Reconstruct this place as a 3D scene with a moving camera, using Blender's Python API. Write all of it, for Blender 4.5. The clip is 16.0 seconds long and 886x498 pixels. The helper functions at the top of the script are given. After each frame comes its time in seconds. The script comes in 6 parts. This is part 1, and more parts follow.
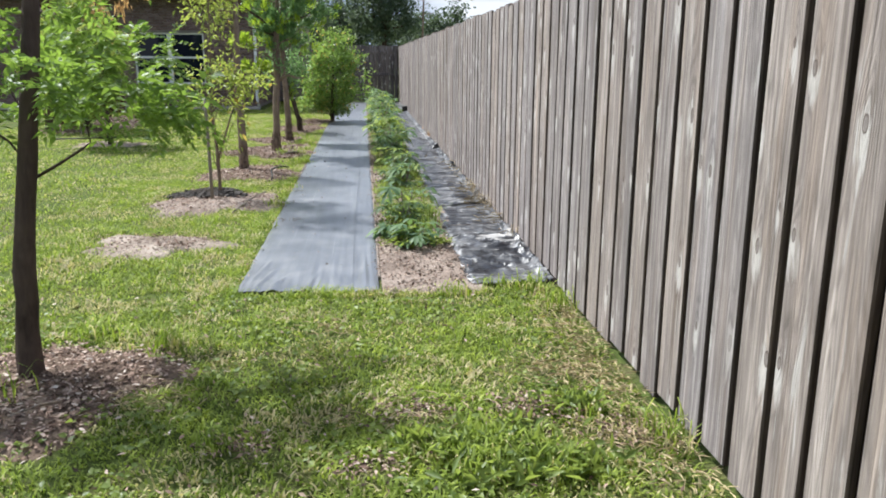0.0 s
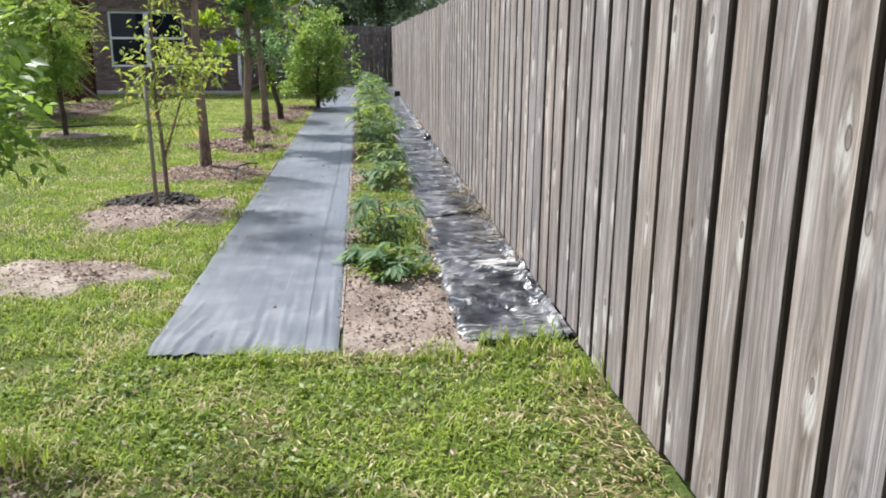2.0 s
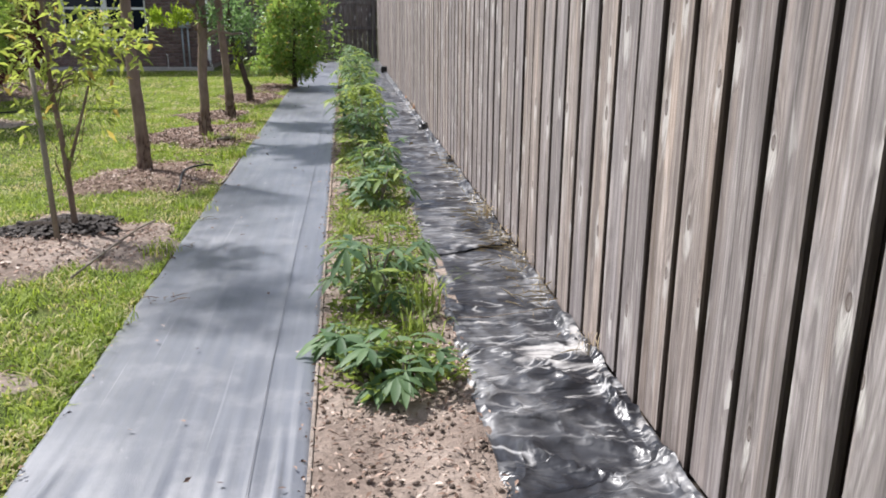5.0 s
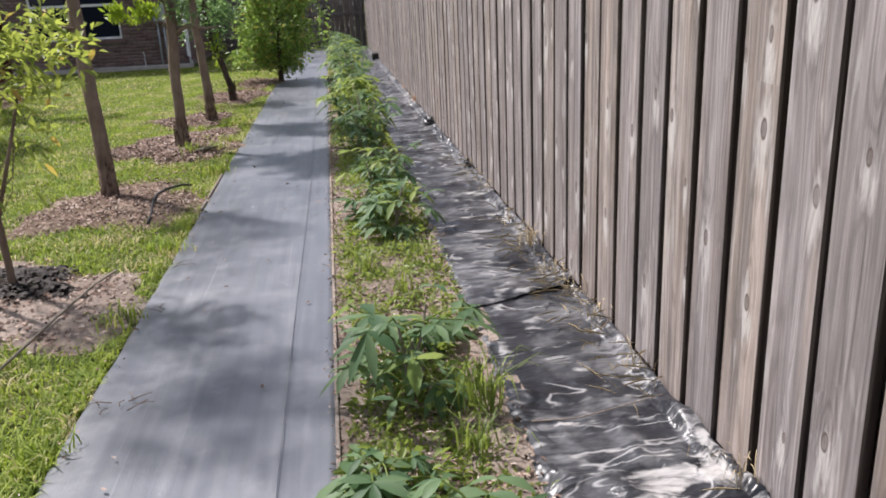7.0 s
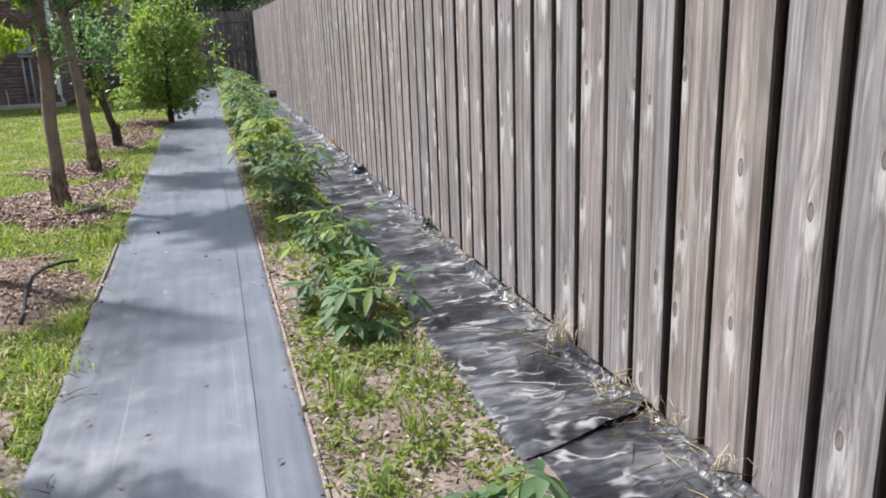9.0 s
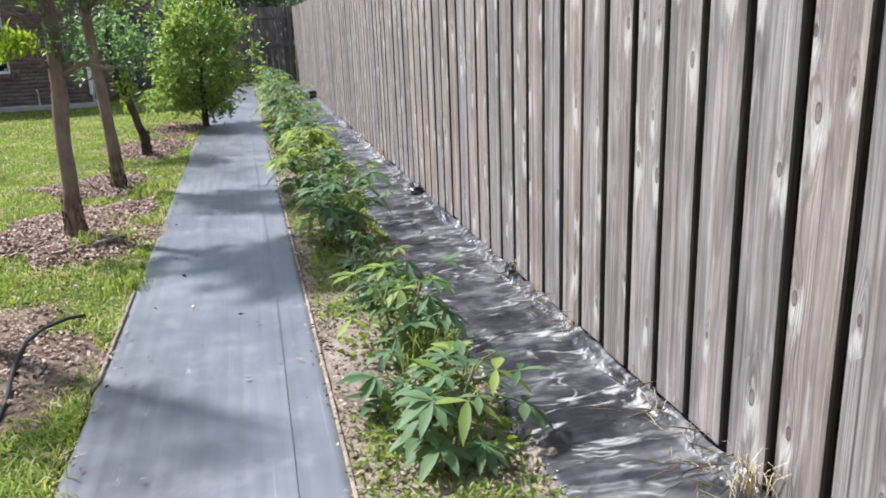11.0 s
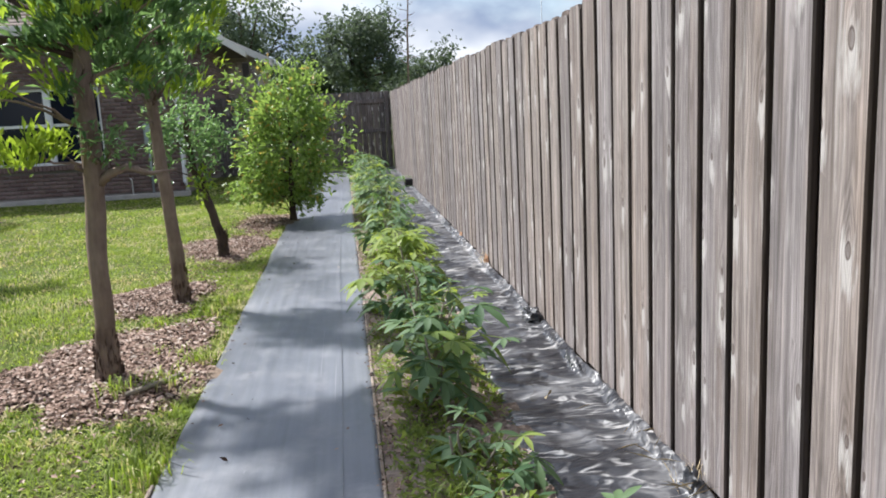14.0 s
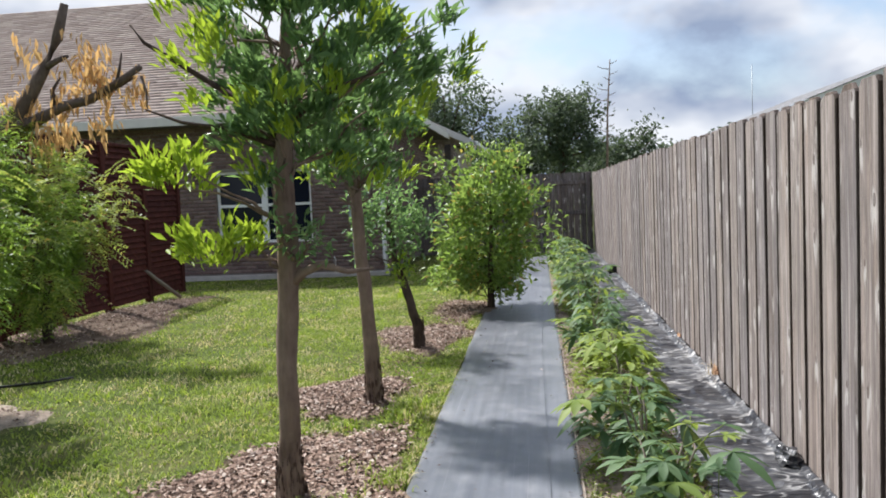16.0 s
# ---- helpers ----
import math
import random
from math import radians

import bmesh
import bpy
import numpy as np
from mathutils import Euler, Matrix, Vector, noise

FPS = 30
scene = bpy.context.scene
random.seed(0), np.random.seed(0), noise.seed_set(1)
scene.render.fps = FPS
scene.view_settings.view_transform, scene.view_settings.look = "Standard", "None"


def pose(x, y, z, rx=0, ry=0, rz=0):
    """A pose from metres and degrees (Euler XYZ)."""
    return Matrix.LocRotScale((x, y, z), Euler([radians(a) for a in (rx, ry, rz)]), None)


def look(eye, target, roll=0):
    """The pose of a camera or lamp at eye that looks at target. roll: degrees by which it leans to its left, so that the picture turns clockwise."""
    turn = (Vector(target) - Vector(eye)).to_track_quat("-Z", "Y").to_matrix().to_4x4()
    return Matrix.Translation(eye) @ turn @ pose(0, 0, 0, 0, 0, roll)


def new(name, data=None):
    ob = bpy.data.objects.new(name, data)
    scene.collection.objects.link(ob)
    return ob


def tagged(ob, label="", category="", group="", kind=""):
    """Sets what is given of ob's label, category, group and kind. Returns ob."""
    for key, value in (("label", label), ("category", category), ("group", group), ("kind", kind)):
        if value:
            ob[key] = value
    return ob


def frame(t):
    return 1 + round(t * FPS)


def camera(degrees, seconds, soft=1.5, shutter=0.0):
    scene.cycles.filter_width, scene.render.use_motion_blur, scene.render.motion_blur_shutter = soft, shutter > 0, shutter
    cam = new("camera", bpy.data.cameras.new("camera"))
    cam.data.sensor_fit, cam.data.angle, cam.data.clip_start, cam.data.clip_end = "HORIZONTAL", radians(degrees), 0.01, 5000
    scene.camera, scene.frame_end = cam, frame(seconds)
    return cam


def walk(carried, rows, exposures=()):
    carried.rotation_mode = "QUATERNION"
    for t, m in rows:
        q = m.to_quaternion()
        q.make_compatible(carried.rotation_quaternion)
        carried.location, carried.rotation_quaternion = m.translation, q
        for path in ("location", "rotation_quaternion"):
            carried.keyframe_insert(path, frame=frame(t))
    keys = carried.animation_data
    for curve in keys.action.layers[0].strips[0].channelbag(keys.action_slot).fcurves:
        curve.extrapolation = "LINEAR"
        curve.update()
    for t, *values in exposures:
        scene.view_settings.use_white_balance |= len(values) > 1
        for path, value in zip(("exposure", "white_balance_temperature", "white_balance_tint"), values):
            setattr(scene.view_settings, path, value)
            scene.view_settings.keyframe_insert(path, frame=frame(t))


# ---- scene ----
cam = camera(58.3, 16.0, soft=1.85)
PATH = [
    (0, (0.379, 0.624, 1.37), (0.572, 2.56, 0.909), 0.4),
    (0.5, (0.461, 0.911, 1.371), (0.638, 2.843, 0.882), 0.8),
    (1, (0.491, 1.237, 1.365), (0.656, 3.165, 0.858), 0.8),
    (1.5, (0.527, 1.563, 1.365), (0.7, 3.49, 0.857), 0.8),
    (2, (0.578, 1.905, 1.364), (0.776, 3.831, 0.861), 0.5),
    (2.5, (0.56, 2.218, 1.356), (0.789, 4.142, 0.862), 0.4),
    (3, (0.538, 2.565, 1.353), (0.795, 4.487, 0.862), 0.2),
    (3.5, (0.568, 2.894, 1.333), (0.843, 4.81, 0.828), 0.2),
    (3.7, (0.57, 3.022, 1.336), (0.853, 4.934, 0.822), 0.3),
    (5.8, (0.615, 4.256, 1.317), (0.801, 6.159, 0.728), -0.3),
    (6, (0.603, 4.367, 1.324), (0.784, 6.269, 0.731), -0.7),
    (6.5, (0.571, 4.606, 1.307), (0.764, 6.504, 0.706), -1.6),
    (7, (0.54, 4.895, 1.319), (0.779, 6.784, 0.708), -2.6),
    (7.5, (0.409, 5.173, 1.294), (0.729, 7.048, 0.675), -3.0),
    (8, (0.3, 5.457, 1.307), (0.708, 7.315, 0.69), -3.4),
    (8.5, (0.277, 5.77, 1.305), (0.759, 7.619, 0.713), -3.3),
    (9, (0.261, 6.073, 1.277), (0.784, 7.926, 0.738), -2.1),
    (11.3, (0.276, 7.235, 1.32), (0.695, 9.112, 0.772), -2.1),
    (11.5, (0.284, 7.317, 1.319), (0.687, 9.202, 0.785), -2.1),
    (12, (0.361, 7.547, 1.344), (0.72, 9.452, 0.851), -2.4),
    (12.5, (0.391, 7.74, 1.353), (0.709, 9.665, 0.91), -2.4),
    (13, (0.393, 7.964, 1.356), (0.674, 9.903, 0.955), -2.8),
    (13.5, (0.381, 8.161, 1.352), (0.641, 10.11, 0.982), -2.7),
    (14, (0.405, 8.436, 1.363), (0.632, 10.392, 1.015), -2.9),
    (14.5, (0.382, 8.662, 1.357), (0.549, 10.629, 1.039), -2.8),
    (15, (0.348, 8.88, 1.375), (0.409, 10.861, 1.109), -3.0),
    (15.5, (0.309, 9.014, 1.423), (0.226, 11.002, 1.218), -2.9),
    (16, (0.29, 9.102, 1.442), (0.05, 11.083, 1.308), -2.5),
]
walk(cam, [(t, look(eye, target, roll)) for t, eye, target, roll in PATH], ((0, 1.05, 6200, 8), (1.5, 1.06, 6250, 9), (3.5, 1.11, 6300, 10), (7, 0.77, 6500, 16), (9, 0.98, 6200, 12), (12.5, 1.14, 6100, 11), (14.5, 1.0, 6350, 11), (16, 0.90, 6380, 11)))

# world, sun and exposure
SHADE = Vector((0.58, -0.52, -1.0)).normalized()
SUN_AT = -SHADE
sun = new("sun", bpy.data.lights.new("sun", "SUN"))
sun.data.energy, sun.data.angle, sun.data.color = 3.9, radians(2.6), (1.0, 0.98, 0.95)
sun.matrix_world = look((0, 0, 30), Vector((0, 0, 30)) + SHADE)

world = bpy.data.worlds.new("sky")
scene.world = world
world.use_nodes = True
wn, wl = world.node_tree.nodes, world.node_tree.links
wn.clear()
sky = wn.new("ShaderNodeTexSky")
sky.sky_type, sky.sun_disc = "NISHITA", False
sky.sun_elevation = math.asin(SUN_AT.z)
sky.sun_rotation = math.atan2(SUN_AT.x, SUN_AT.y)
sky.dust_density, sky.ozone_density = 2.0, 1.0
clear = wn.new("ShaderNodeBackground")
clear.inputs["Strength"].default_value = 0.095
wl.new(sky.outputs[0], clear.inputs["Color"])
coord = wn.new("ShaderNodeTexCoord")
squash = wn.new("ShaderNodeMapping")
squash.inputs["Scale"].default_value = (1.0, 1.0, 1.7)
squash.inputs["Location"].default_value = (0.35, 0.1, 0.2)
wl.new(coord.outputs["Generated"], squash.inputs["Vector"])
puffs = wn.new("ShaderNodeTexNoise")
puffs.inputs["Scale"].default_value, puffs.inputs["Detail"].default_value, puffs.inputs["Roughness"].default_value = 3.4, 8.0, 0.52
wl.new(squash.outputs[0], puffs.inputs["Vector"])
cover = wn.new("ShaderNodeValToRGB")
cover.color_ramp.elements[0].position, cover.color_ramp.elements[1].position = 0.40, 0.54
wl.new(puffs.outputs["Fac"], cover.inputs["Fac"])
bellies = wn.new("ShaderNodeTexNoise")
bellies.inputs["Scale"].default_value, bellies.inputs["Detail"].default_value = 4.5, 4.0
wl.new(squash.outputs[0], bellies.inputs["Vector"])
grey = wn.new("ShaderNodeValToRGB")
grey.color_ramp.elements[0].position, grey.color_ramp.elements[1].position = 0.40, 0.60
grey.color_ramp.elements[0].color, grey.color_ramp.elements[1].color = (0.34, 0.42, 0.58, 1), (0.92, 0.95, 1.0, 1)
wl.new(bellies.outputs["Fac"], grey.inputs["Fac"])
cloud = wn.new("ShaderNodeBackground")
cloud.inputs["Strength"].default_value = 0.53
wl.new(grey.outputs[0], cloud.inputs["Color"])
both = wn.new("ShaderNodeMixShader")
wl.new(cover.outputs[0], both.inputs[0])
wl.new(clear.outputs[0], both.inputs[1])
wl.new(cloud.outputs[0], both.inputs[2])
wout = wn.new("ShaderNodeOutputWorld")
wl.new(both.outputs[0], wout.inputs["Surface"])


# ---------------------------------------------------------------- materials
class Mat:
    """A node material with a principled surface and small helpers."""

    def __init__(self, name, rough=0.8, metal=0.0, spec=0.4):
        self.m = bpy.data.materials.new(name)
        self.m.use_nodes = True
        self.n, self.l = self.m.node_tree.nodes, self.m.node_tree.links
        self.b = self.n["Principled BSDF"]
        self.b.inputs["Roughness"].default_value = rough
        self.b.inputs["Metallic"].default_value = metal
        self.b.inputs["Specular IOR Level"].default_value = spec

    def coords(self, scale=(1, 1, 1), kind="Object", shift=False):
        c = self.n.new("ShaderNodeTexCoord")
        m = self.n.new("ShaderNodeMapping")
        m.inputs["Scale"].default_value = scale
        self.l.new(c.outputs[kind], m.inputs["Vector"])
        if shift:
            info = self.n.new("ShaderNodeObjectInfo")
            k = self.n.new("ShaderNodeVectorMath")
            k.operation = "SCALE"
            k.inputs[0].default_value = (3.1, 37.0, 53.0)
            self.l.new(info.outputs["Random"], k.inputs["Scale"])
            self.l.new(k.outputs[0], m.inputs["Location"])
        return m.outputs[0]

    def noise(self, vec, scale, detail=4.0, rough=0.55, distort=0.0):
        t = self.n.new("ShaderNodeTexNoise")
        t.inputs["Scale"].default_value, t.inputs["Detail"].default_value = scale, detail
        t.inputs["Roughness"].default_value, t.inputs["Distortion"].default_value = rough, distort
        self.l.new(vec, t.inputs["Vector"])
        return t.outputs["Fac"]

    def ramp(self, fac, *stops):
        r = self.n.new("ShaderNodeValToRGB")
        e = r.color_ramp.elements
        while len(e) < len(stops):
            e.new(0.5)
        for el, (p, c) in zip(e, stops):
            el.position = p
            el.color = (*c, 1) if isinstance(c, tuple) else (c, c, c, 1)
        self.l.new(fac, r.inputs["Fac"])
        return r.outputs["Color"]

    def mix(self, fac, a, b, mode="MIX"):
        x = self.n.new("ShaderNodeMix")
        x.data_type, x.blend_type = "RGBA", mode
        for sock, v in ((x.inputs[0], fac), (x.inputs[6], a), (x.inputs[7], b)):
            if isinstance(v, (int, float)):
                sock.default_value = v
            elif isinstance(v, tuple):
                sock.default_value = (*v, 1)
            else:
                self.l.new(v, sock)
        return x.outputs[2]

    def math(self, op, a, b=0.0):
        x = self.n.new("ShaderNodeMath")
        x.operation = op
        for sock, v in ((x.inputs[0], a), (x.inputs[1], b)):
            if isinstance(v, (int, float)):
                sock.default_value = v
            else:
                self.l.new(v, sock)
        return x.outputs[0]

    def island(self):
        return self.n.new("ShaderNodeNewGeometry").outputs["Random Per Island"]

    def random(self):
        return self.n.new("ShaderNodeObjectInfo").outputs["Random"]

    def color(self, c):
        if isinstance(c, tuple):
            self.b.inputs["Base Color"].default_value = (*c, 1)
        else:
            self.l.new(c, self.b.inputs["Base Color"])
        return self

    def rough(self, c):
        self.l.new(c, self.b.inputs["Roughness"])
        return self

    def bump(self, h, strength=0.4, dist=0.01):
        b = self.n.new("ShaderNodeBump")
        b.inputs["Strength"].default_value, b.inputs["Distance"].default_value = strength, dist
        self.l.new(h, b.inputs["Height"])
        self.l.new(b.outputs[0], self.b.inputs["Normal"])
        return self

    def thin(self, c, share):
        """Lets part of the light through, as leaves do."""
        t = self.n.new("ShaderNodeBsdfTranslucent")
        if isinstance(c, tuple):
            t.inputs["Color"].default_value = (*c, 1)
        else:
            self.l.new(c, t.inputs["Color"])
        x = self.n.new("ShaderNodeMixShader")
        x.inputs[0].default_value = share
        self.l.new(self.b.outputs[0], x.inputs[1])
        self.l.new(t.outputs[0], x.inputs[2])
        self.l.new(x.outputs[0], self.n["Material Output"].inputs["Surface"])
        return self


def leaf_material(name, dark, light, glow, share=0.45, rough=0.45, odd=None):
    m = Mat(name, rough, spec=0.35)
    r = m.island()
    stops = [(0.0, dark), (0.75, light)]
    if odd:
        stops += [(0.93, light), (0.96, odd)]
    base = m.ramp(r, *stops)
    m.color(base)
    m.thin(m.mix(0.5, m.mix(1.0, base, (1.9, 1.9, 1.2), "MULTIPLY"), glow), share)
    return m.m


def wood_material(name, dark, mid, light, rough=0.85, knots=True):
    m = Mat(name, rough, spec=0.2)
    v = m.coords((1, 1, 1), shift=True)

    def drawn(across, along):
        s = m.n.new("ShaderNodeMapping")
        s.inputs["Scale"].default_value = (across, across, along)
        m.l.new(v, s.inputs["Vector"])
        return s.outputs[0]

    wob = m.noise(drawn(9.0, 0.6), 1.0, 2.0, 0.4, 0.3)
    broad = m.noise(drawn(30.0, 0.45), 1.0, 5.0, 0.6, 0.6)
    grain = m.noise(drawn(190.0, 2.2), 1.0, 5.0, 0.7, 0.4)
    blotch = m.noise(drawn(8.0, 2.2), 1.0, 6.0, 0.66)
    warm = m.noise(drawn(14.0, 0.9), 1.0, 4.0, 0.6, 0.4)
    base = m.ramp(broad, (0.26, dark), (0.5, mid), (0.74, light))
    base = m.mix(0.8, base, m.ramp(grain, (0.3, 0.70), (0.68, 1.16)), "MULTIPLY")
    base = m.mix(0.8, base, m.ramp(blotch, (0.3, 0.62), (0.7, 1.26)), "MULTIPLY")
    base = m.mix(m.ramp(warm, (0.48, 0.0), (0.68, 0.5)), base, m.mix(1.0, base, (1.04, 0.92, 0.80), "MULTIPLY"))
    tone = m.ramp(m.random(), (0.0, (0.86, 0.84, 0.84)), (0.3, (0.99, 0.98, 1.0)), (0.65, (1.03, 0.97, 0.92)), (1.0, (1.12, 1.07, 1.02)))
    base = m.mix(1.0, base, tone, "MULTIPLY")
    field = m.math("MULTIPLY", wob, 1.0)
    if knots:
        # knots lie on a scatter of cells; each has its own size
        xyz = m.n.new("ShaderNodeSeparateXYZ")
        m.l.new(v, xyz.inputs[0])
        cell = m.n.new("ShaderNodeCombineXYZ")
        m.l.new(m.math("MULTIPLY", xyz.outputs[1], 6.5), cell.inputs[0])
        m.l.new(m.math("MULTIPLY", xyz.outputs[2], 2.6), cell.inputs[1])
        vor = m.n.new("ShaderNodeTexVoronoi")
        vor.voronoi_dimensions = "2D"
        vor.inputs["Scale"].default_value, vor.inputs["Randomness"].default_value = 1.0, 0.9
        m.l.new(cell.outputs[0], vor.inputs["Vector"])
        sep = m.n.new("ShaderNodeSeparateColor")
        m.l.new(vor.outputs["Color"], sep.inputs[0])
        some = m.ramp(sep.outputs[0], (0.34, 0.0), (0.40, 1.0))
        off = m.n.new("ShaderNodeVectorMath")
        off.operation = "SUBTRACT"
        m.l.new(cell.outputs[0], off.inputs[0])
        m.l.new(vor.outputs["Position"], off.inputs[1])
        ox = m.n.new("ShaderNodeSeparateXYZ")
        m.l.new(off.outputs[0], ox.inputs[0])
        size = m.math("ADD", 0.55, m.math("MULTIPLY", sep.outputs[1], 0.75))

        def oval(wide, tall, rise=0.0):
            a = m.math("DIVIDE", ox.outputs[0], m.math("MULTIPLY", size, wide * 6.5))
            b = m.math("DIVIDE", m.math("ADD", ox.outputs[1], rise * 2.6), m.math("MULTIPLY", size, tall * 2.6))
            return m.math("SQRT", m.math("ADD", m.math("MULTIPLY", a, a), m.math("MULTIPLY", b, b)))

        patch = m.noise(drawn(42.0, 7.0), 1.0, 4.0, 0.6)
        rag = m.math("SUBTRACT", patch, 0.5)
        knot = m.math("ADD", oval(0.0115, 0.024), m.math("MULTIPLY", rag, 0.8))
        near = m.math("ADD", oval(0.036, 0.100, 0.045), m.math("MULTIPLY", rag, 3.0))
        pull = m.math("MULTIPLY", m.math("POWER", m.math("MAXIMUM", m.math("SUBTRACT", 1.0, m.math("MULTIPLY", oval(0.060, 0.22), 1.0)), 0.0), 2.0), some)
        field = m.math("ADD", field, m.math("MULTIPLY", pull, 0.20))
    lines = m.math("SINE", m.math("MULTIPLY", field, 105.0))
    base = m.mix(0.75, base, m.ramp(m.math("ADD", m.math("MULTIPLY", lines, 0.5), 0.5), (0.0, 0.78), (0.6, 1.08)), "MULTIPLY")
    if knots:
        # silvered flames of hard wood, fine dark checks, and the knots themselves
        flame = m.noise(drawn(26.0, 3.0), 1.0, 4.0, 0.55, 0.8)
        base = m.mix(m.ramp(flame, (0.60, 0.0), (0.72, 0.55)), base, (0.50, 0.475, 0.455))
        check = m.noise(drawn(95.0, 0.7), 1.0, 2.0, 0.5, 0.3)
        base = m.mix(m.ramp(check, (0.255, 0.75), (0.31, 0.0)), base, (0.085, 0.068, 0.060))
        halo = m.mix(1.0, m.ramp(near, (0.25, 1.0), (0.85, 0.0)), some, "MULTIPLY")
        ring = m.mix(1.0, m.ramp(knot, (0.0, 0.75), (0.55, 0.65), (0.80, 1.0), (1.08, 0.0)), some, "MULTIPLY")
        base = m.mix(m.math("MULTIPLY", halo, 0.72), base, (0.55, 0.52, 0.495))
        base = m.mix(m.math("MULTIPLY", ring, 0.95), base, (0.085, 0.060, 0.052))
    m.color(base)
    m.bump(m.math("ADD", grain, m.math("MULTIPLY", lines, 0.22)), 0.45, 0.005)
    return m.m


def soil_material(name, a, b, c, scale=9.0):
    m = Mat(name, 0.95, spec=0.1)
    v = m.coords(kind="Object")
    big, small = m.noise(v, 2.1, 4.0), m.noise(v, scale * 4, 6.0, 0.7)
    base = m.ramp(big, (0.3, a), (0.5, b), (0.7, c))
    base = m.mix(0.8, base, m.ramp(small, (0.25, 0.5), (0.75, 1.35)), "MULTIPLY")
    m.color(base)
    m.bump(small, 0.9, 0.02)
    return m.m


def plain_material(name, color, rough=0.6, metal=0.0, vary=0.25, scale=6.0, bump=0.1):
    m = Mat(name, rough, metal)
    v = m.coords(kind="Object")
    big, small = m.noise(v, scale, 4.0), m.noise(v, scale * 14, 3.0)
    f = m.mix(0.5, m.ramp(big, (0.3, 1 - vary), (0.7, 1 + vary)), m.ramp(small, (0.3, 1 - vary), (0.7, 1 + vary)))
    m.color(m.mix(1.0, color, f, "MULTIPLY"))
    m.bump(small, bump, 0.003)
    return m.m


def bark_material(name, a, b):
    m = Mat(name, 0.9, spec=0.15)
    v = m.coords((1, 1, 0.22), kind="Object")
    n1, n2 = m.noise(v, 34.0, 5.0, 0.65, 0.4), m.noise(m.coords(kind="Object"), 5.0, 3.0)
    base = m.mix(0.6, m.ramp(n1, (0.3, a), (0.7, b)), m.ramp(n2, (0.3, a), (0.7, b)))
    m.color(base)
    m.bump(n1, 0.8, 0.012)
    return m.m


def lawn_material():
    m = Mat("lawn", 0.95, spec=0.1)
    v = m.coords(kind="Object")
    big, mid, fine = m.noise(v, 0.45, 4.0), m.noise(v, 3.2, 5.0, 0.6), m.noise(v, 55.0, 5.0, 0.7)
    green = m.ramp(fine, (0.3, (0.028, 0.045, 0.012)), (0.7, (0.12, 0.17, 0.035)))
    straw = m.ramp(fine, (0.3, (0.11, 0.085, 0.045)), (0.7, (0.30, 0.24, 0.13)))
    f = m.math("ADD", m.math("MULTIPLY", mid, 0.7), m.math("MULTIPLY", big, 0.3))
    m.color(m.mix(m.ramp(f, (0.48, 0.08), (0.66, 0.65)), green, straw))
    m.bump(fine, 0.8, 0.02)
    return m.m


def blade_material():
    m = Mat("grass_blade", 0.6, spec=0.2)
    r = m.island()
    v = m.coords(kind="Object")
    dry = m.noise(v, 2.2, 6.0, 0.65)
    lush = m.noise(v, 0.6, 3.0)
    clump = m.noise(v, 8.5, 3.0, 0.6)
    green = m.ramp(r, (0.0, (0.105, 0.155, 0.034)), (0.5, (0.235, 0.300, 0.062)), (1.0, (0.345, 0.425, 0.105)))
    green = m.mix(m.ramp(lush, (0.4, 0.0), (0.62, 0.5)), green, (0.25, 0.33, 0.060))
    green = m.mix(1.0, green, m.ramp(clump, (0.34, (0.80, 0.84, 0.72)), (0.52, (1.10, 1.06, 1.0)), (0.68, (1.42, 1.28, 1.12))), "MULTIPLY")
    straw = m.ramp(r, (0.0, (0.28, 0.23, 0.13)), (1.0, (0.60, 0.52, 0.32)))
    pick = m.math("GREATER_THAN", m.math("ADD", m.math("MULTIPLY", dry, 1.25), m.math("MULTIPLY", r, 0.36)), 0.925)
    base = m.mix(pick, green, straw)
    m.color(base)
    m.thin(m.mix(1.0, base, (1.5, 1.6, 0.9), "MULTIPLY"), 0.35)
    return m.m


def fabric_material():
    m = Mat("ground_fabric", 0.45, spec=0.75)
    v = m.coords(kind="Object")
    streak = m.noise(m.coords((14, 0.35, 1), "Object"), 1.6, 5.0, 0.6)
    stain, dust_glint = m.noise(v, 1.1, 5.0, 0.6), m.noise(v, 3.7, 6.0, 0.7)
    weave = m.noise(m.coords((220, 60, 1), "Object"), 1.0, 2.0)
    base = m.ramp(stain, (0.3, (0.089, 0.096, 0.113)), (0.7, (0.156, 0.165, 0.185)))
    base = m.mix(0.6, base, m.ramp(streak, (0.3, 0.78), (0.7, 1.25)), "MULTIPLY")
    # dust patches, lightened to carry some of the path's glare
    base = m.mix(m.ramp(dust_glint, (0.50, 0.0), (0.74, 0.5)), base, (0.27, 0.27, 0.28))
    scuff = m.noise(m.coords((3.2, 0.9, 1), "Object"), 3.4, 7.0, 0.72, 0.6)
    base = m.mix(m.ramp(scuff, (0.64, 0.0), (0.74, 0.55)), base, (0.42, 0.42, 0.42))
    rub_glint = m.noise(m.coords((60, 0.5, 1), "Object"), 1.0, 3.0, 0.6)
    base = m.mix(m.ramp(rub_glint, (0.66, 0.0), (0.72, 0.22)), base, (0.45, 0.45, 0.45))
    m.color(base)
    m.rough(m.ramp(m.mix(0.5, dust_glint, stain), (0.35, 0.32), (0.65, 0.50)))
    m.bump(m.mix(0.35, m.mix(0.5, streak, dust_glint), weave), 0.25, 0.006)
    return m.m


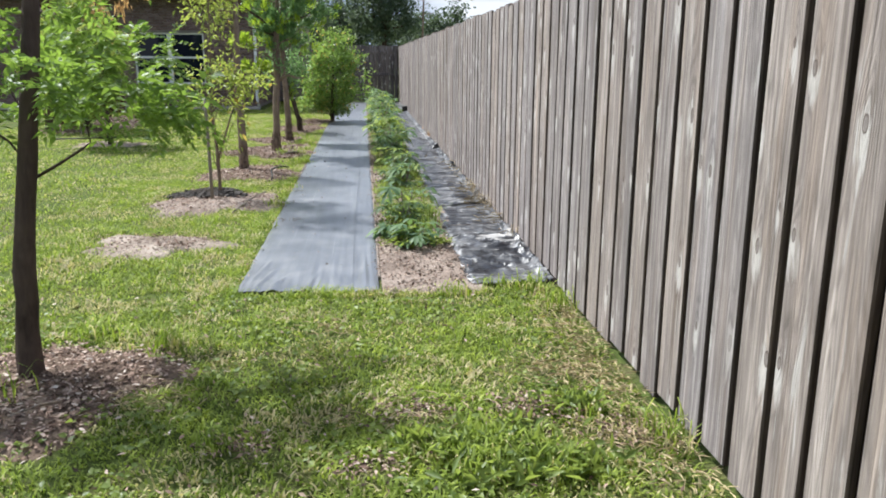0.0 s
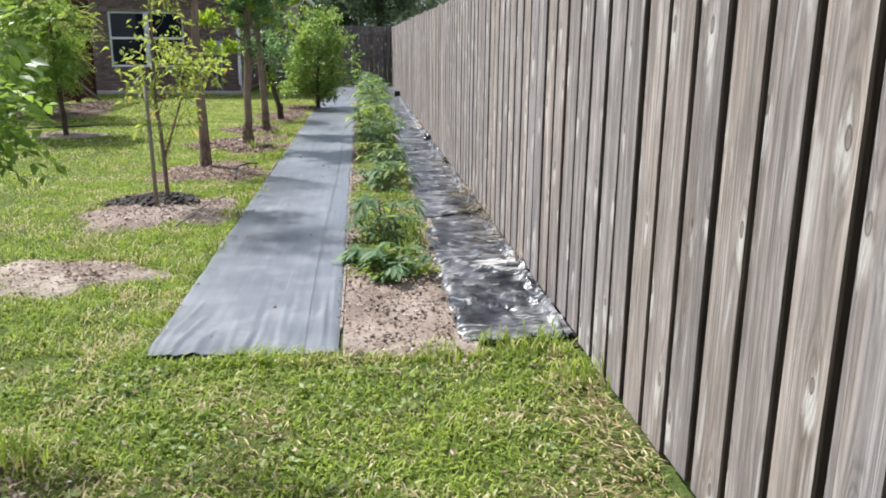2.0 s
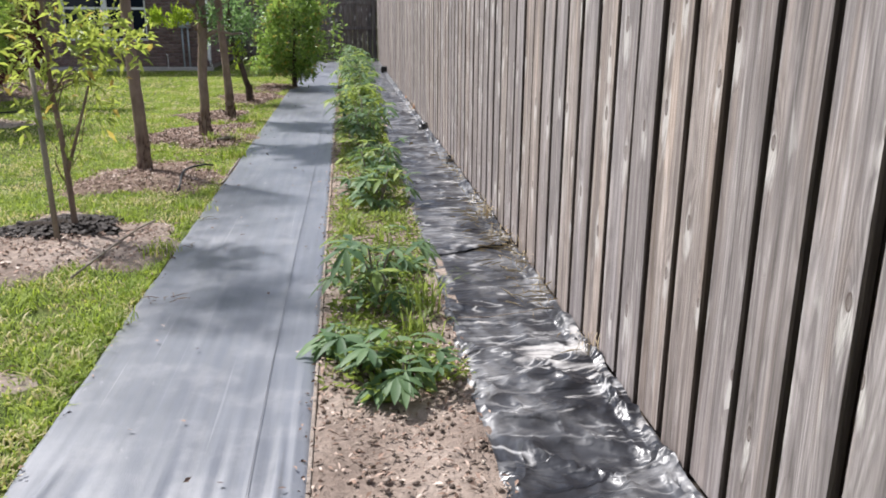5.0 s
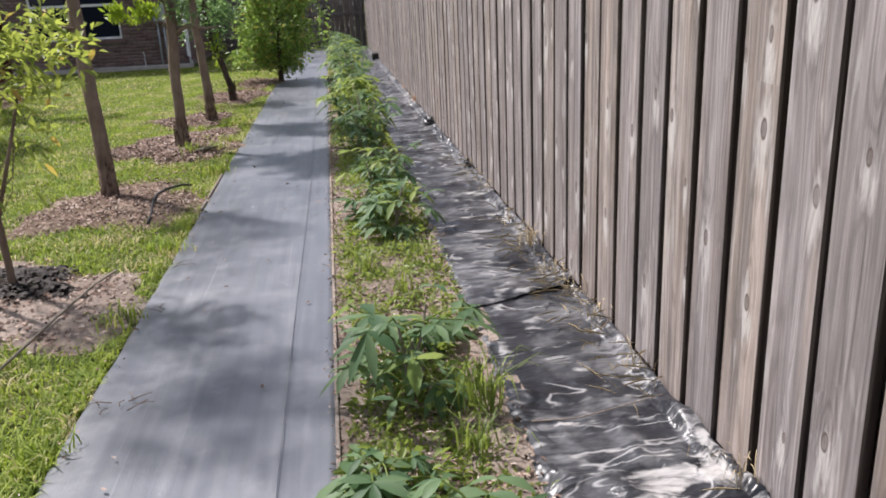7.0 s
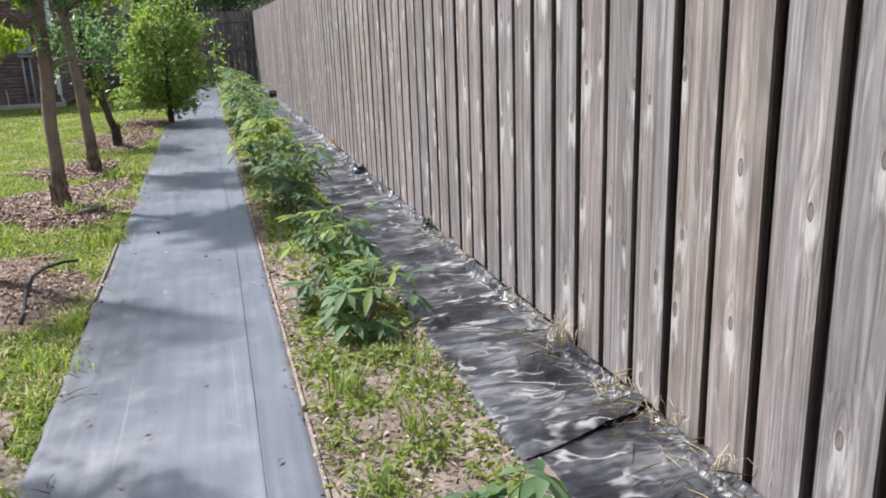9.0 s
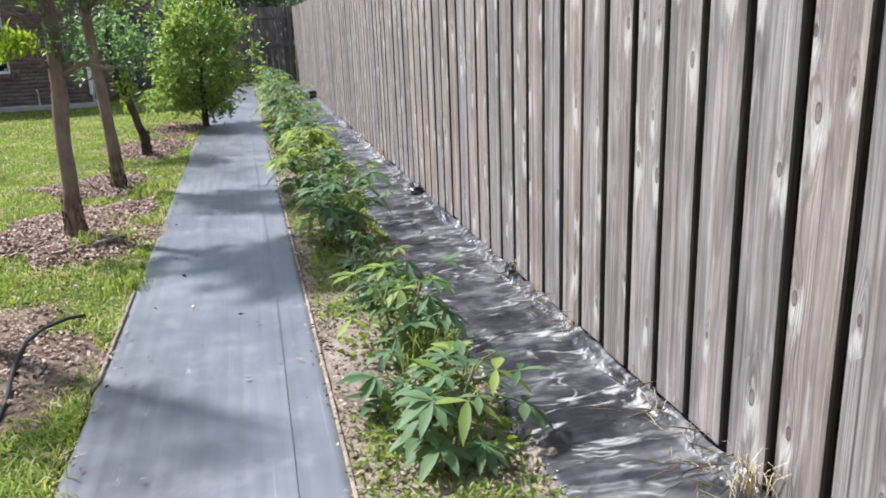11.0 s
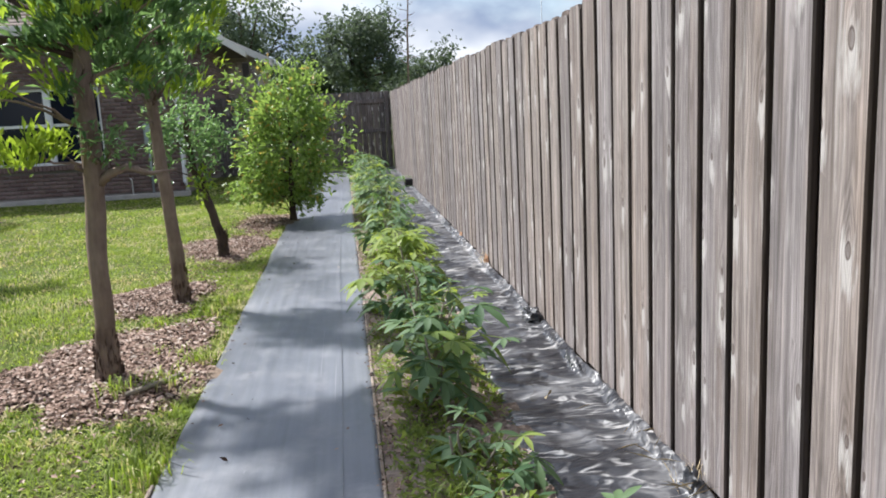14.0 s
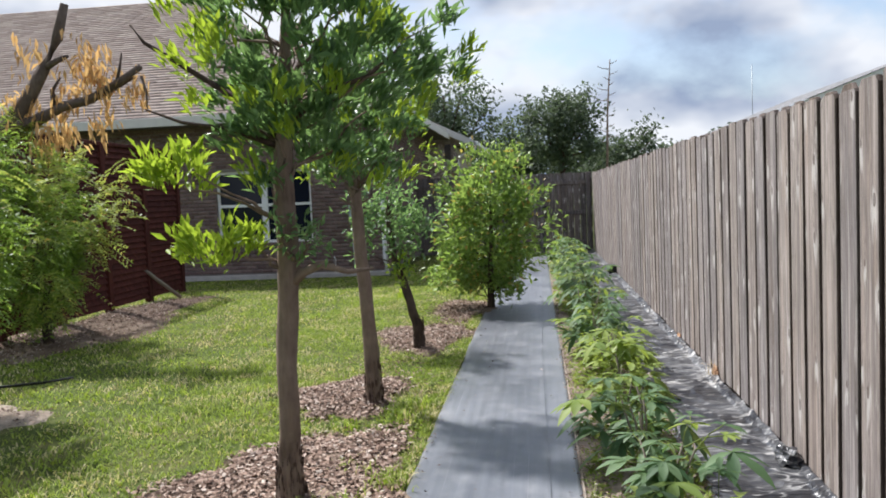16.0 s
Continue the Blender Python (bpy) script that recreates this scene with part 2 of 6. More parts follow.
def plastic_material():
    m = Mat("black_plastic", 0.3, spec=0.5)
    v = m.coords(kind="Object")
    film, grit = m.noise(v, 2.3, 6.0, 0.65), m.noise(v, 28.0, 5.0, 0.7)
    # washed-in pale silt lies in drawn-out pools, most of it along the fence
    across = m.n.new("ShaderNodeSeparateXYZ")
    m.l.new(v, across.inputs[0])
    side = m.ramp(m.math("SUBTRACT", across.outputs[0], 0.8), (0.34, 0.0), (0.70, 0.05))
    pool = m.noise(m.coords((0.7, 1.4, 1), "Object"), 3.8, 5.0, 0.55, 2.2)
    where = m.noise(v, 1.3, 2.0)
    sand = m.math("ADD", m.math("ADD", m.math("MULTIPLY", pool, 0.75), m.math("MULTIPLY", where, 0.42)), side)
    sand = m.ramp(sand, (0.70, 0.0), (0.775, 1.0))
    # long creases run across the sheet, finer ones between them
    def creases(stretch, scale, sharp, warp):
        f = m.noise(m.coords(stretch, "Object"), scale, 2.0, 0.5, warp)
        return m.math("MAXIMUM", m.math("SUBTRACT", 1.0, m.math("MULTIPLY", m.math("ABSOLUTE", m.math("SUBTRACT", f, 0.5)), sharp)), 0.0)

    ridge = m.math("MULTIPLY", creases((0.40, 1, 1), 3.4, 12.0, 1.6), m.ramp(m.noise(v, 3.1, 2.0), (0.36, 0.15), (0.56, 1.0)))
    fine = creases((0.30, 1, 1), 8.0, 8.0, 1.4)
    swell = m.noise(m.coords((0.5, 1, 1), "Object"), 5.0, 2.0, 0.45, 0.8)
    # highlights of the creases go into the colour as thin pale lines
    rub_glint = m.math("MULTIPLY", creases((0.32, 1, 1), 4.6, 30.0, 2.0), m.ramp(m.noise(v, 5.3, 3.0), (0.46, 0.0), (0.56, 0.85)))
    dust_glint = m.math("MAXIMUM", rub_glint, m.math("MULTIPLY", fine, m.ramp(film, (0.46, 0.0), (0.64, 0.4))))
    # grey dust film, which also holds some hazy sky sheen
    base = m.mix(m.ramp(film, (0.38, 0.0), (0.74, 0.6)), (0.012, 0.013, 0.017), (0.085, 0.089, 0.10))
    base = m.mix(m.ramp(grit, (0.66, 0.0), (0.80, 0.25)), base, (0.26, 0.24, 0.21))
    base = m.mix(dust_glint, base, (0.42, 0.415, 0.41))
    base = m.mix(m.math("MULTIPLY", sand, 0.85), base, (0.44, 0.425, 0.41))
    m.color(base)
    m.rough(m.mix(sand, m.ramp(film, (0.35, 0.30), (0.7, 0.46)), (0.75, 0.75, 0.75)))
    h = m.math("ADD", ridge, m.math("MULTIPLY", fine, 0.35))
    m.bump(m.math("ADD", h, m.math("MULTIPLY", swell, 0.45)), 0.55, 0.013)
    return m.m


def shingle_material():
    m = Mat("roof_shingle", 0.9, spec=0.15)
    r = m.island()
    v = m.coords(kind="Object")
    n = m.noise(v, 60.0, 4.0, 0.7)
    base = m.ramp(r, (0.0, (0.33, 0.255, 0.22)), (0.5, (0.41, 0.325, 0.28)), (1.0, (0.49, 0.40, 0.345)))
    base = m.mix(0.6, base, m.ramp(n, (0.3, 0.65), (0.7, 1.3)), "MULTIPLY")
    m.color(base)
    m.bump(n, 0.5, 0.004)
    return m.m


def brick_material(name, lo, mid, hi):
    m = Mat(name, 0.9, spec=0.15)
    r = m.island()
    n = m.noise(m.coords(kind="Object"), 45.0, 4.0, 0.7)
    base = m.ramp(r, (0.0, lo), (0.5, mid), (1.0, hi))
    m.color(m.mix(0.6, base, m.ramp(n, (0.3, 0.6), (0.7, 1.35)), "MULTIPLY"))
    m.bump(n, 0.5, 0.004)
    return m.m


def glass_material():
    m = Mat("window_glass", 0.04, spec=0.18)
    m.color((0.012, 0.016, 0.026))
    return m.m


LAWN, BLADE = lawn_material(), blade_material()
FABRIC, PLASTIC = fabric_material(), plastic_material()
FENCE_WOOD = wood_material("fence_wood", (0.143, 0.128, 0.123), (0.270, 0.243, 0.234), (0.46, 0.422, 0.408))
# Rear boards, rails and posts: fence wood toned down for gap shade
SHADED_REAR_WOOD = wood_material("shaded_rear_wood", (0.11, 0.090, 0.080), (0.17, 0.140, 0.126), (0.25, 0.212, 0.192), knots=False)
# Board edges coloured dark to hold the shade of the gaps
GAP_SHADE_EDGE = wood_material("gap_shade_edge", (0.048, 0.037, 0.032), (0.074, 0.058, 0.050), (0.11, 0.090, 0.079), knots=False)
GATE_WOOD = wood_material("gate_wood", (0.115, 0.104, 0.10), (0.17, 0.154, 0.148), (0.24, 0.22, 0.212))
SCREEN_WOOD = wood_material("screen_wood", (0.055, 0.017, 0.015), (0.085, 0.027, 0.022), (0.12, 0.040, 0.032), knots=False)
EDGE_WOOD = wood_material("edging_wood", (0.22, 0.185, 0.155), (0.31, 0.265, 0.225), (0.42, 0.37, 0.32), knots=False)
SAND = soil_material("sandy_soil", (0.21, 0.165, 0.13), (0.33, 0.27, 0.222), (0.45, 0.385, 0.322))
SOIL = soil_material("mulch_soil", (0.13, 0.09, 0.07), (0.20, 0.145, 0.11), (0.32, 0.25, 0.19))
DARK_SOIL = soil_material("dark_soil", (0.07, 0.055, 0.046), (0.13, 0.105, 0.088), (0.28, 0.235, 0.19))
BED_SOIL = soil_material("bed_soil", (0.20, 0.155, 0.128), (0.30, 0.24, 0.20), (0.42, 0.35, 0.30))
# Damp soil of the sapling ring; the fence strip uses it as shade
DAMP_SHADE_SOIL = soil_material("damp_shade_soil", (0.03, 0.024, 0.02), (0.055, 0.044, 0.036), (0.10, 0.082, 0.068))
BRICK = brick_material("brick", (0.15, 0.10, 0.092), (0.19, 0.13, 0.118), (0.235, 0.168, 0.152))
PALE_BRICK = brick_material("pale_brick", (0.38, 0.305, 0.265), (0.46, 0.375, 0.33), (0.53, 0.45, 0.40))
SHINGLE, GLASS = shingle_material(), glass_material()
MORTAR = plain_material("mortar", (0.20, 0.175, 0.155), 0.95)
PALE_MORTAR = plain_material("pale_mortar", (0.42, 0.36, 0.32), 0.95)
CONCRETE = plain_material("concrete", (0.42, 0.39, 0.36), 0.9, vary=0.3)
WHITE = plain_material("white_paint", (0.78, 0.78, 0.77), 0.45, vary=0.06)
FASCIA = plain_material("fascia_paint", (0.62, 0.60, 0.57), 0.6, vary=0.1)
# Near-black stands for shade under eaves and behind vent and window
RECESS_SHADE = plain_material("recess_shade", (0.10, 0.085, 0.08), 0.8, vary=0.1)
GREY_METAL = plain_material("grey_metal", (0.34, 0.38, 0.40), 0.5, 0.2, vary=0.12)
RUBBER = plain_material("black_rubber", (0.02, 0.02, 0.021), 0.5)
FOAM = plain_material("orange_foam", (0.42, 0.25, 0.15), 0.9, vary=0.35)
STAKE_WOOD = plain_material("stake_wood", (0.22, 0.19, 0.15), 0.9, vary=0.3)
DRY_GRASS = plain_material("dry_grass", (0.50, 0.40, 0.24), 0.8, vary=0.3)
BARK = bark_material("grey_bark", (0.10, 0.068, 0.052), (0.30, 0.225, 0.175))
DARK_BARK = bark_material("dark_bark", (0.035, 0.024, 0.02), (0.12, 0.085, 0.07))
FEATHER = leaf_material("feather_leaf", (0.05, 0.10, 0.02), (0.16, 0.25, 0.05), (0.36, 0.50, 0.08), 0.45)
SAPLING = leaf_material("sapling_leaf", (0.13, 0.19, 0.04), (0.28, 0.33, 0.08), (0.50, 0.55, 0.12), 0.45, odd=(0.40, 0.24, 0.08))
GLOSSY = leaf_material("glossy_leaf", (0.034, 0.082, 0.040), (0.105, 0.195, 0.088), (0.32, 0.47, 0.15), 0.48, 0.35)
TIP = leaf_material("young_leaf", (0.13, 0.22, 0.025), (0.25, 0.34, 0.04), (0.50, 0.62, 0.06), 0.48, 0.4)
BUSH = leaf_material("bush_leaf", (0.060, 0.120, 0.036), (0.21, 0.32, 0.085), (0.40, 0.52, 0.11), 0.42, 0.4, odd=(0.42, 0.25, 0.08))
PALMATE = leaf_material("palmate_leaf", (0.042, 0.098, 0.040), (0.135, 0.212, 0.100), (0.22, 0.35, 0.09), 0.33, 0.55)
PALE_PALMATE = leaf_material("pale_palmate_leaf", (0.12, 0.19, 0.04), (0.26, 0.33, 0.08), (0.44, 0.52, 0.09), 0.38, 0.55)
WEED = leaf_material("weed_leaf", (0.08, 0.13, 0.03), (0.22, 0.28, 0.07), (0.40, 0.48, 0.10), 0.4)
DEAD = leaf_material("dead_leaf", (0.38, 0.22, 0.10), (0.60, 0.40, 0.21), (0.72, 0.46, 0.22), 0.4, 0.8)
# Distant foliage, its green lifted and blued to hold the haze
HAZED_LEAF = leaf_material("hazed_leaf", (0.038, 0.060, 0.044), (0.095, 0.130, 0.085), (0.15, 0.20, 0.10), 0.3, 0.6)


def chip_material():
    m = Mat("wood_chip", 0.92, spec=0.15)
    m.color(m.ramp(m.island(), (0.0, (0.05, 0.034, 0.027)), (0.35, (0.19, 0.125, 0.095)), (0.7, (0.36, 0.255, 0.20)), (0.9, (0.46, 0.36, 0.30)), (1.0, (0.60, 0.52, 0.45))))
    return m.m


CHIP = chip_material()


def clod_material():
    m = Mat("soil_clod", 0.95, spec=0.1)
    m.color(m.ramp(m.island(), (0.0, (0.07, 0.055, 0.045)), (0.4, (0.16, 0.125, 0.10)), (0.7, (0.30, 0.24, 0.20)), (1.0, (0.44, 0.37, 0.31))))
    return m.m


CLOD = clod_material()
DARK_CHIP = plain_material("wet_chip", (0.04, 0.032, 0.027), 0.8, vary=0.5)


# ---------------------------------------------------------------- mesh helpers
def place(ob, material=None, parent=None, label=""):
    if material:
        ob.data.materials.append(material)
    if parent:
        ob.parent = parent
    if label:
        ob["label"] = label
    return ob


def part(name, bm, material, parent=None, label=""):
    """Links a bmesh as one mesh object, under parent where one is given."""
    me = bpy.data.meshes.new(name)
    bm.to_mesh(me)
    bm.free()
    return place(new(name, me), material, parent, label)


def sheet(name, verts, faces, material, parent=None, smooth=False, label=""):
    """The same from arrays of places and equal-sized faces."""
    verts, faces = np.asarray(verts, np.float32), np.asarray(faces, np.int32)
    me = bpy.data.meshes.new(name)
    k = faces.shape[1]
    me.vertices.add(len(verts))
    me.vertices.foreach_set("co", verts.ravel())
    me.loops.add(faces.size)
    me.loops.foreach_set("vertex_index", faces.ravel())
    me.polygons.add(len(faces))
    me.polygons.foreach_set("loop_start", np.arange(0, faces.size, k, dtype=np.int32))
    me.polygons.foreach_set("loop_total", np.full(len(faces), k, np.int32))
    if smooth:
        me.polygons.foreach_set("use_smooth", np.ones(len(faces), bool))
    me.update(calc_edges=True)
    return place(new(name, me), material, parent, label)


def thing(name, label, category, at=(0, 0, 0), group="", kind=""):
    e = new(name)
    e.location = at
    e.empty_display_size = 0.2
    return tagged(e, label, category, group, kind)


def box(bm, lo, hi, bevel=0.0):
    lo, hi = Vector(lo), Vector(hi)
    made = bmesh.ops.create_cube(bm, size=1.0)["verts"]
    for v in made:
        v.co = Vector((lo[i] + (v.co[i] + 0.5) * (hi[i] - lo[i]) for i in range(3)))
    if bevel:
        edges = list({e for v in made for e in v.link_edges})
        bmesh.ops.bevel(bm, geom=edges, offset=bevel, segments=1, affect="EDGES")
    return bm


def boxed(lo, hi, bevel=0.0):
    return box(bmesh.new(), lo, hi, bevel)


def tube(points, radii, sides=8, wobble=0.0, rng=None):
    """A tapered tube along points; returns verts and quads."""
    pts = [Vector(p) for p in points]
    verts, faces = [], []
    for i, p in enumerate(pts):
        d = (pts[min(i + 1, len(pts) - 1)] - pts[max(i - 1, 0)]).normalized()
        a = d.orthogonal().normalized() if abs(d.z) < 0.9 else Vector((1, 0, 0)).cross(d).normalized()
        b = d.cross(a)
        for s in range(sides):
            t = 2 * math.pi * s / sides
            r = radii[i] * (1 + (rng.uniform(-wobble, wobble) if rng else 0))
            verts.append(p + a * (r * math.cos(t)) + b * (r * math.sin(t)))
    for i in range(len(pts) - 1):
        for s in range(sides):
            q = (s + 1) % sides
            faces.append((i * sides + s, i * sides + q, (i + 1) * sides + q, (i + 1) * sides + s))
    n = len(verts)
    verts += [pts[0], pts[-1]]
    for s in range(sides):
        q = (s + 1) % sides
        faces.append((n, q, s, s))
        faces.append((n + 1, (len(pts) - 1) * sides + s, (len(pts) - 1) * sides + q, (len(pts) - 1) * sides + q))
    return verts, faces


def tube_part(name, points, radii, material, parent=None, sides=8, wobble=0.0, rng=None, label=""):
    verts, faces = tube(points, radii, sides, wobble, rng)
    bm = bmesh.new()
    vs = [bm.verts.new(v) for v in verts]
    for f in faces:
        ids = list(dict.fromkeys(f))
        try:
            bm.faces.new([vs[i] for i in ids])
        except ValueError:
            pass
    bmesh.ops.recalc_face_normals(bm, faces=bm.faces)
    for f in bm.faces:
        f.smooth = True
    return part(name, bm, material, parent, label)


def bend(p0, p1, n, rng, amount):
    """A wavering line of n + 1 points from p0 to p1."""
    p0, p1 = Vector(p0), Vector(p1)
    out = []
    for i in range(n + 1):
        f = i / n
        o = Vector((rng.uniform(-1, 1), rng.uniform(-1, 1), rng.uniform(-0.4, 0.4))) * amount * math.sin(math.pi * f)
        out.append(p0.lerp(p1, f) + o)
    return out


def unit(a):
    return a / np.maximum(np.linalg.norm(a, axis=-1, keepdims=True), 1e-9)


def leaves(places, ways, length, width, rs, fold=0.25, droop=0.0):
    """Folded lance leaves at places, pointing along ways; arrays of verts and triangles."""
    places, ways = np.asarray(places, float), unit(np.asarray(ways, float))
    n = len(places)
    size = rs.uniform(0.65, 1.25, (n, 1))
    side = unit(np.cross(ways, unit(rs.normal(size=(n, 3)) * 0.5 + (0, 0, 1))))
    up = np.cross(side, ways)
    ln, wd = length * size, width * size
    mid = places + ways * ln * 0.45
    tip = places + ways * ln + np.array((0, 0, -1)) * ln * droop
    v = np.stack([places, mid + side * wd / 2 + up * wd * fold, tip, mid - side * wd / 2 + up * wd * fold], 1).reshape(-1, 3)
    base = np.arange(n)[:, None] * 4
    f = np.concatenate([base + (0, 1, 2), base + (0, 2, 3)], 0)
    return v, f


def limb_parts(limbs, material, parent, least=0.006):
    """Each limb that shows is a part; the twigs are joined."""
    verts, faces = [], []
    for pts, radii in limbs:
        if radii[0] >= least:
            tube_part("limb", pts, radii, material, parent, 6)
        else:
            v, f = tube(pts, radii, 4)
            faces += [tuple(i + len(verts) for i in q) for q in f if len(set(q)) == 4]
            verts += v
    if verts:
        tagged(sheet("twig_spray", [tuple(v) for v in verts], faces, material, parent), kind="stuff")


# ---------------------------------------------------------------- ground
FENCE_X, MAT_L, MAT_R, BED_R = 1.565, -0.40, 0.455, 1.04
MAT_Y0, MAT_Y1, GATE_Y = 5.28, 27.9, 28.0
# bare or mulched patches: x, y, half width, half length
PATCHES = [
    (-1.05, 3.92, 0.56, 0.55), (-1.22, 6.66, 0.50, 0.37), (-1.08, 8.58, 0.62, 0.72), (-1.02, 10.55, 0.60, 0.66),
    (-0.98, 12.95, 0.62, 0.80), (-1.14, 14.75, 0.40, 0.55), (-0.92, 17.15, 0.50, 0.75), (-0.62, 19.0, 0.45, 0.85),
    (-3.80, 14.2, 0.55, 0.42), (-5.2, 18.4, 0.75, 2.6), (-1.17, 8.86, 0.36, 0.30),
]


def edge_wave(a, seed):
    return 1 + 0.17 * math.sin(3 * a + seed) + 0.12 * math.sin(5 * a + 2.3 * seed) + 0.08 * math.sin(9 * a + 1.1 * seed)


def in_patch(x, y, grow_by=1.0):
    hit = np.zeros(np.shape(x), bool)
    for i, (cx, cy, rx, ry) in enumerate(PATCHES):
        a = np.arctan2((y - cy) / ry, (x - cx) / rx)
        w = 1 + 0.17 * np.sin(3 * a + i) + 0.12 * np.sin(5 * a + 2.3 * i) + 0.08 * np.sin(9 * a + 1.1 * i)
        hit |= np.hypot((x - cx) / rx, (y - cy) / ry) < w * grow_by
    return hit


def build_ground():
    xs = np.concatenate([[-2500, -600, -150, -50, -20, -11], np.arange(-8, 2.01, 0.125), [4, 8, 16, 50, 150, 600, 2500]])
    ys = np.concatenate([[-2500, -600, -150, -40, -10, -3], np.arange(-1, 29.01, 0.14), [32, 38, 50, 80, 150, 600, 2500]])
    gx, gy = np.meshgrid(xs, ys)
    z = np.array([noise.noise((x * 1.4, y * 1.4, 0.3)) * 0.010 + noise.noise((x * 6, y * 6, 4.3)) * 0.006 if -9 < x < 2.1 and -1.5 < y < 29.5 else 0.0
                  for x, y in zip(gx.ravel(), gy.ravel())])
    v = np.stack([gx.ravel(), gy.ravel(), z - 0.014], 1)
    nx, ny = len(xs), len(ys)
    i = (np.arange(ny - 1)[:, None] * nx + np.arange(nx - 1)).ravel()
    g = sheet("ground", v, np.stack([i, i + 1, i + 1 + nx, i + nx], 1), LAWN, smooth=True)
    tagged(g, "mown backyard lawn with green and straw-dry patches", "lawn", kind="structure")


build_ground()


# worn spots in the lawn: x, y, radius
BARE_SPOTS = ((1.03, 3.52, 0.16), (0.57, 3.52, 0.20), (0.40, 3.10, 0.12), (-0.07, 3.29, 0.12), (1.34, 3.28, 0.17), (1.22, 3.93, 0.20), (1.46, 4.36, 0.16), (1.48, 3.95, 0.16), (1.47, 3.6, 0.14), (1.48, 3.0, 0.16), (1.40, 4.75, 0.14),
              (-0.5, 3.75, 0.13), (0.2, 4.55, 0.13), (-0.35, 4.95, 0.12), (0.75, 4.75, 0.11), (1.05, 4.95, 0.10), (-0.9, 5.3, 0.16), (-1.5, 5.1, 0.2), (-1.9, 5.9, 0.2), (-0.75, 6.0, 0.12), (-0.8, 7.4, 0.14), (-1.6, 7.5, 0.2))


def build_grass():
    rs = np.random.RandomState(5)
    out_v, out_f, count = [], [], 0

    def sow(x0, x1, y0, y1, density, tall, wide):
        nonlocal count
        n = int((x1 - x0) * (y1 - y0) * density)
        x, y = rs.uniform(x0, x1, n), rs.uniform(y0, y1, n)
        keep = ~in_patch(x, y, 0.35) & (~in_patch(x, y, 0.85) | (rs.uniform(size=n) < 0.24)) & (~in_patch(x, y, 1.05) | (rs.uniform(size=n) < 0.45)) & (~in_patch(x, y, 1.2) | (rs.uniform(size=n) < 0.8))
        keep &= ~((y > MAT_Y0 + 0.015 + 0.03 * np.sin(x * 9) + 0.02 * np.sin(x * 31)) & (x > MAT_L - 0.012))
        keep &= ~((x > FENCE_X - 0.03))
        # thin spots and tufts
        thin = np.sin(x * 2.7 + 1.3 * np.sin(y * 1.9)) * np.sin(y * 2.3 + 1.1 * np.sin(x * 2.1 + 2)) + 0.5 * np.sin(x * 7.3 + y * 5.1) * np.sin(y * 8.7 - x * 3.3)
        keep &= rs.uniform(-1.5, 0.35, n) < 0.25 + 0.55 * thin
        for cx, cy, r in BARE_SPOTS:
            keep &= ~((np.hypot(x - cx, (y - cy) * 1.3) < r * rs.uniform(0.4, 1.25, n)) & (rs.uniform(size=n) < 0.86))
        x, y, thin = x[keep], y[keep], thin[keep]
        n = len(x)
        h = tall * rs.uniform(0.45, 1.15, n) * (1 + 0.35 * np.clip(thin, -1, 1))
        a, lean = rs.uniform(0, 2 * np.pi, n), rs.uniform(0.4, 1.9, n)
        ca, sa = np.cos(a), np.sin(a)
        w = wide * rs.uniform(0.6, 1.3, n)
        base = np.stack([x, y, np.full(n, -0.012)], 1)
        side = np.stack([-sa, ca, 0 * a], 1) * w[:, None] / 2
        mid = base + np.stack([ca * lean * h * 0.35, sa * lean * h * 0.35, h * 0.62], 1)
        tip = base + np.stack([ca * lean * h, sa * lean * h, h * rs.uniform(0.7, 1.0, n)], 1)
        v = np.stack([base - side, base + side, mid + side * 0.8, tip, mid - side * 0.8], 1).reshape(-1, 3)
        k = np.arange(n)[:, None] * 5 + count
        out_v.append(v)
        out_f.append(np.concatenate([k + (0, 1, 2), k + (0, 2, 4), k + (4, 2, 3)], 0))
        count += 5 * n

    sow(-2.6, 1.56, -1.0, 1.5, 2400, 0.030, 0.0105)
    sow(-2.6, 1.56, 1.5, 3.4, 6500, 0.029, 0.0088)
    sow(-2.6, 1.56, 3.4, 5.6, 6500, 0.029, 0.0088)
    sow(-0.45, 1.50, MAT_Y0 - 0.10, MAT_Y0 + 0.08, 7000, 0.060, 0.0066)
    sow(-0.52, -0.39, MAT_Y0, 20.0, 6000, 0.044, 0.0070)
    sow(-2.4, -0.35, 5.6, 12.0, 4600, 0.034, 0.0080)
    sow(-2.4, -0.35, 12.0, 22.0, 3000, 0.036, 0.0080)
    sow(-6.6, -2.4, 3.0, 13.0, 1300, 0.034, 0.0105)
    sow(-6.6, -2.4, 13.0, 23.6, 1300, 0.034, 0.0105)
    sow(-2.4, -0.35, 22.0, 27.8, 1300, 0.045, 0.0095)
    g = sheet("grass", np.concatenate(out_v), np.concatenate(out_f), BLADE)
    tagged(g, "short coarse lawn grass, green with dry blades", "grass", kind="stuff")


build_grass()


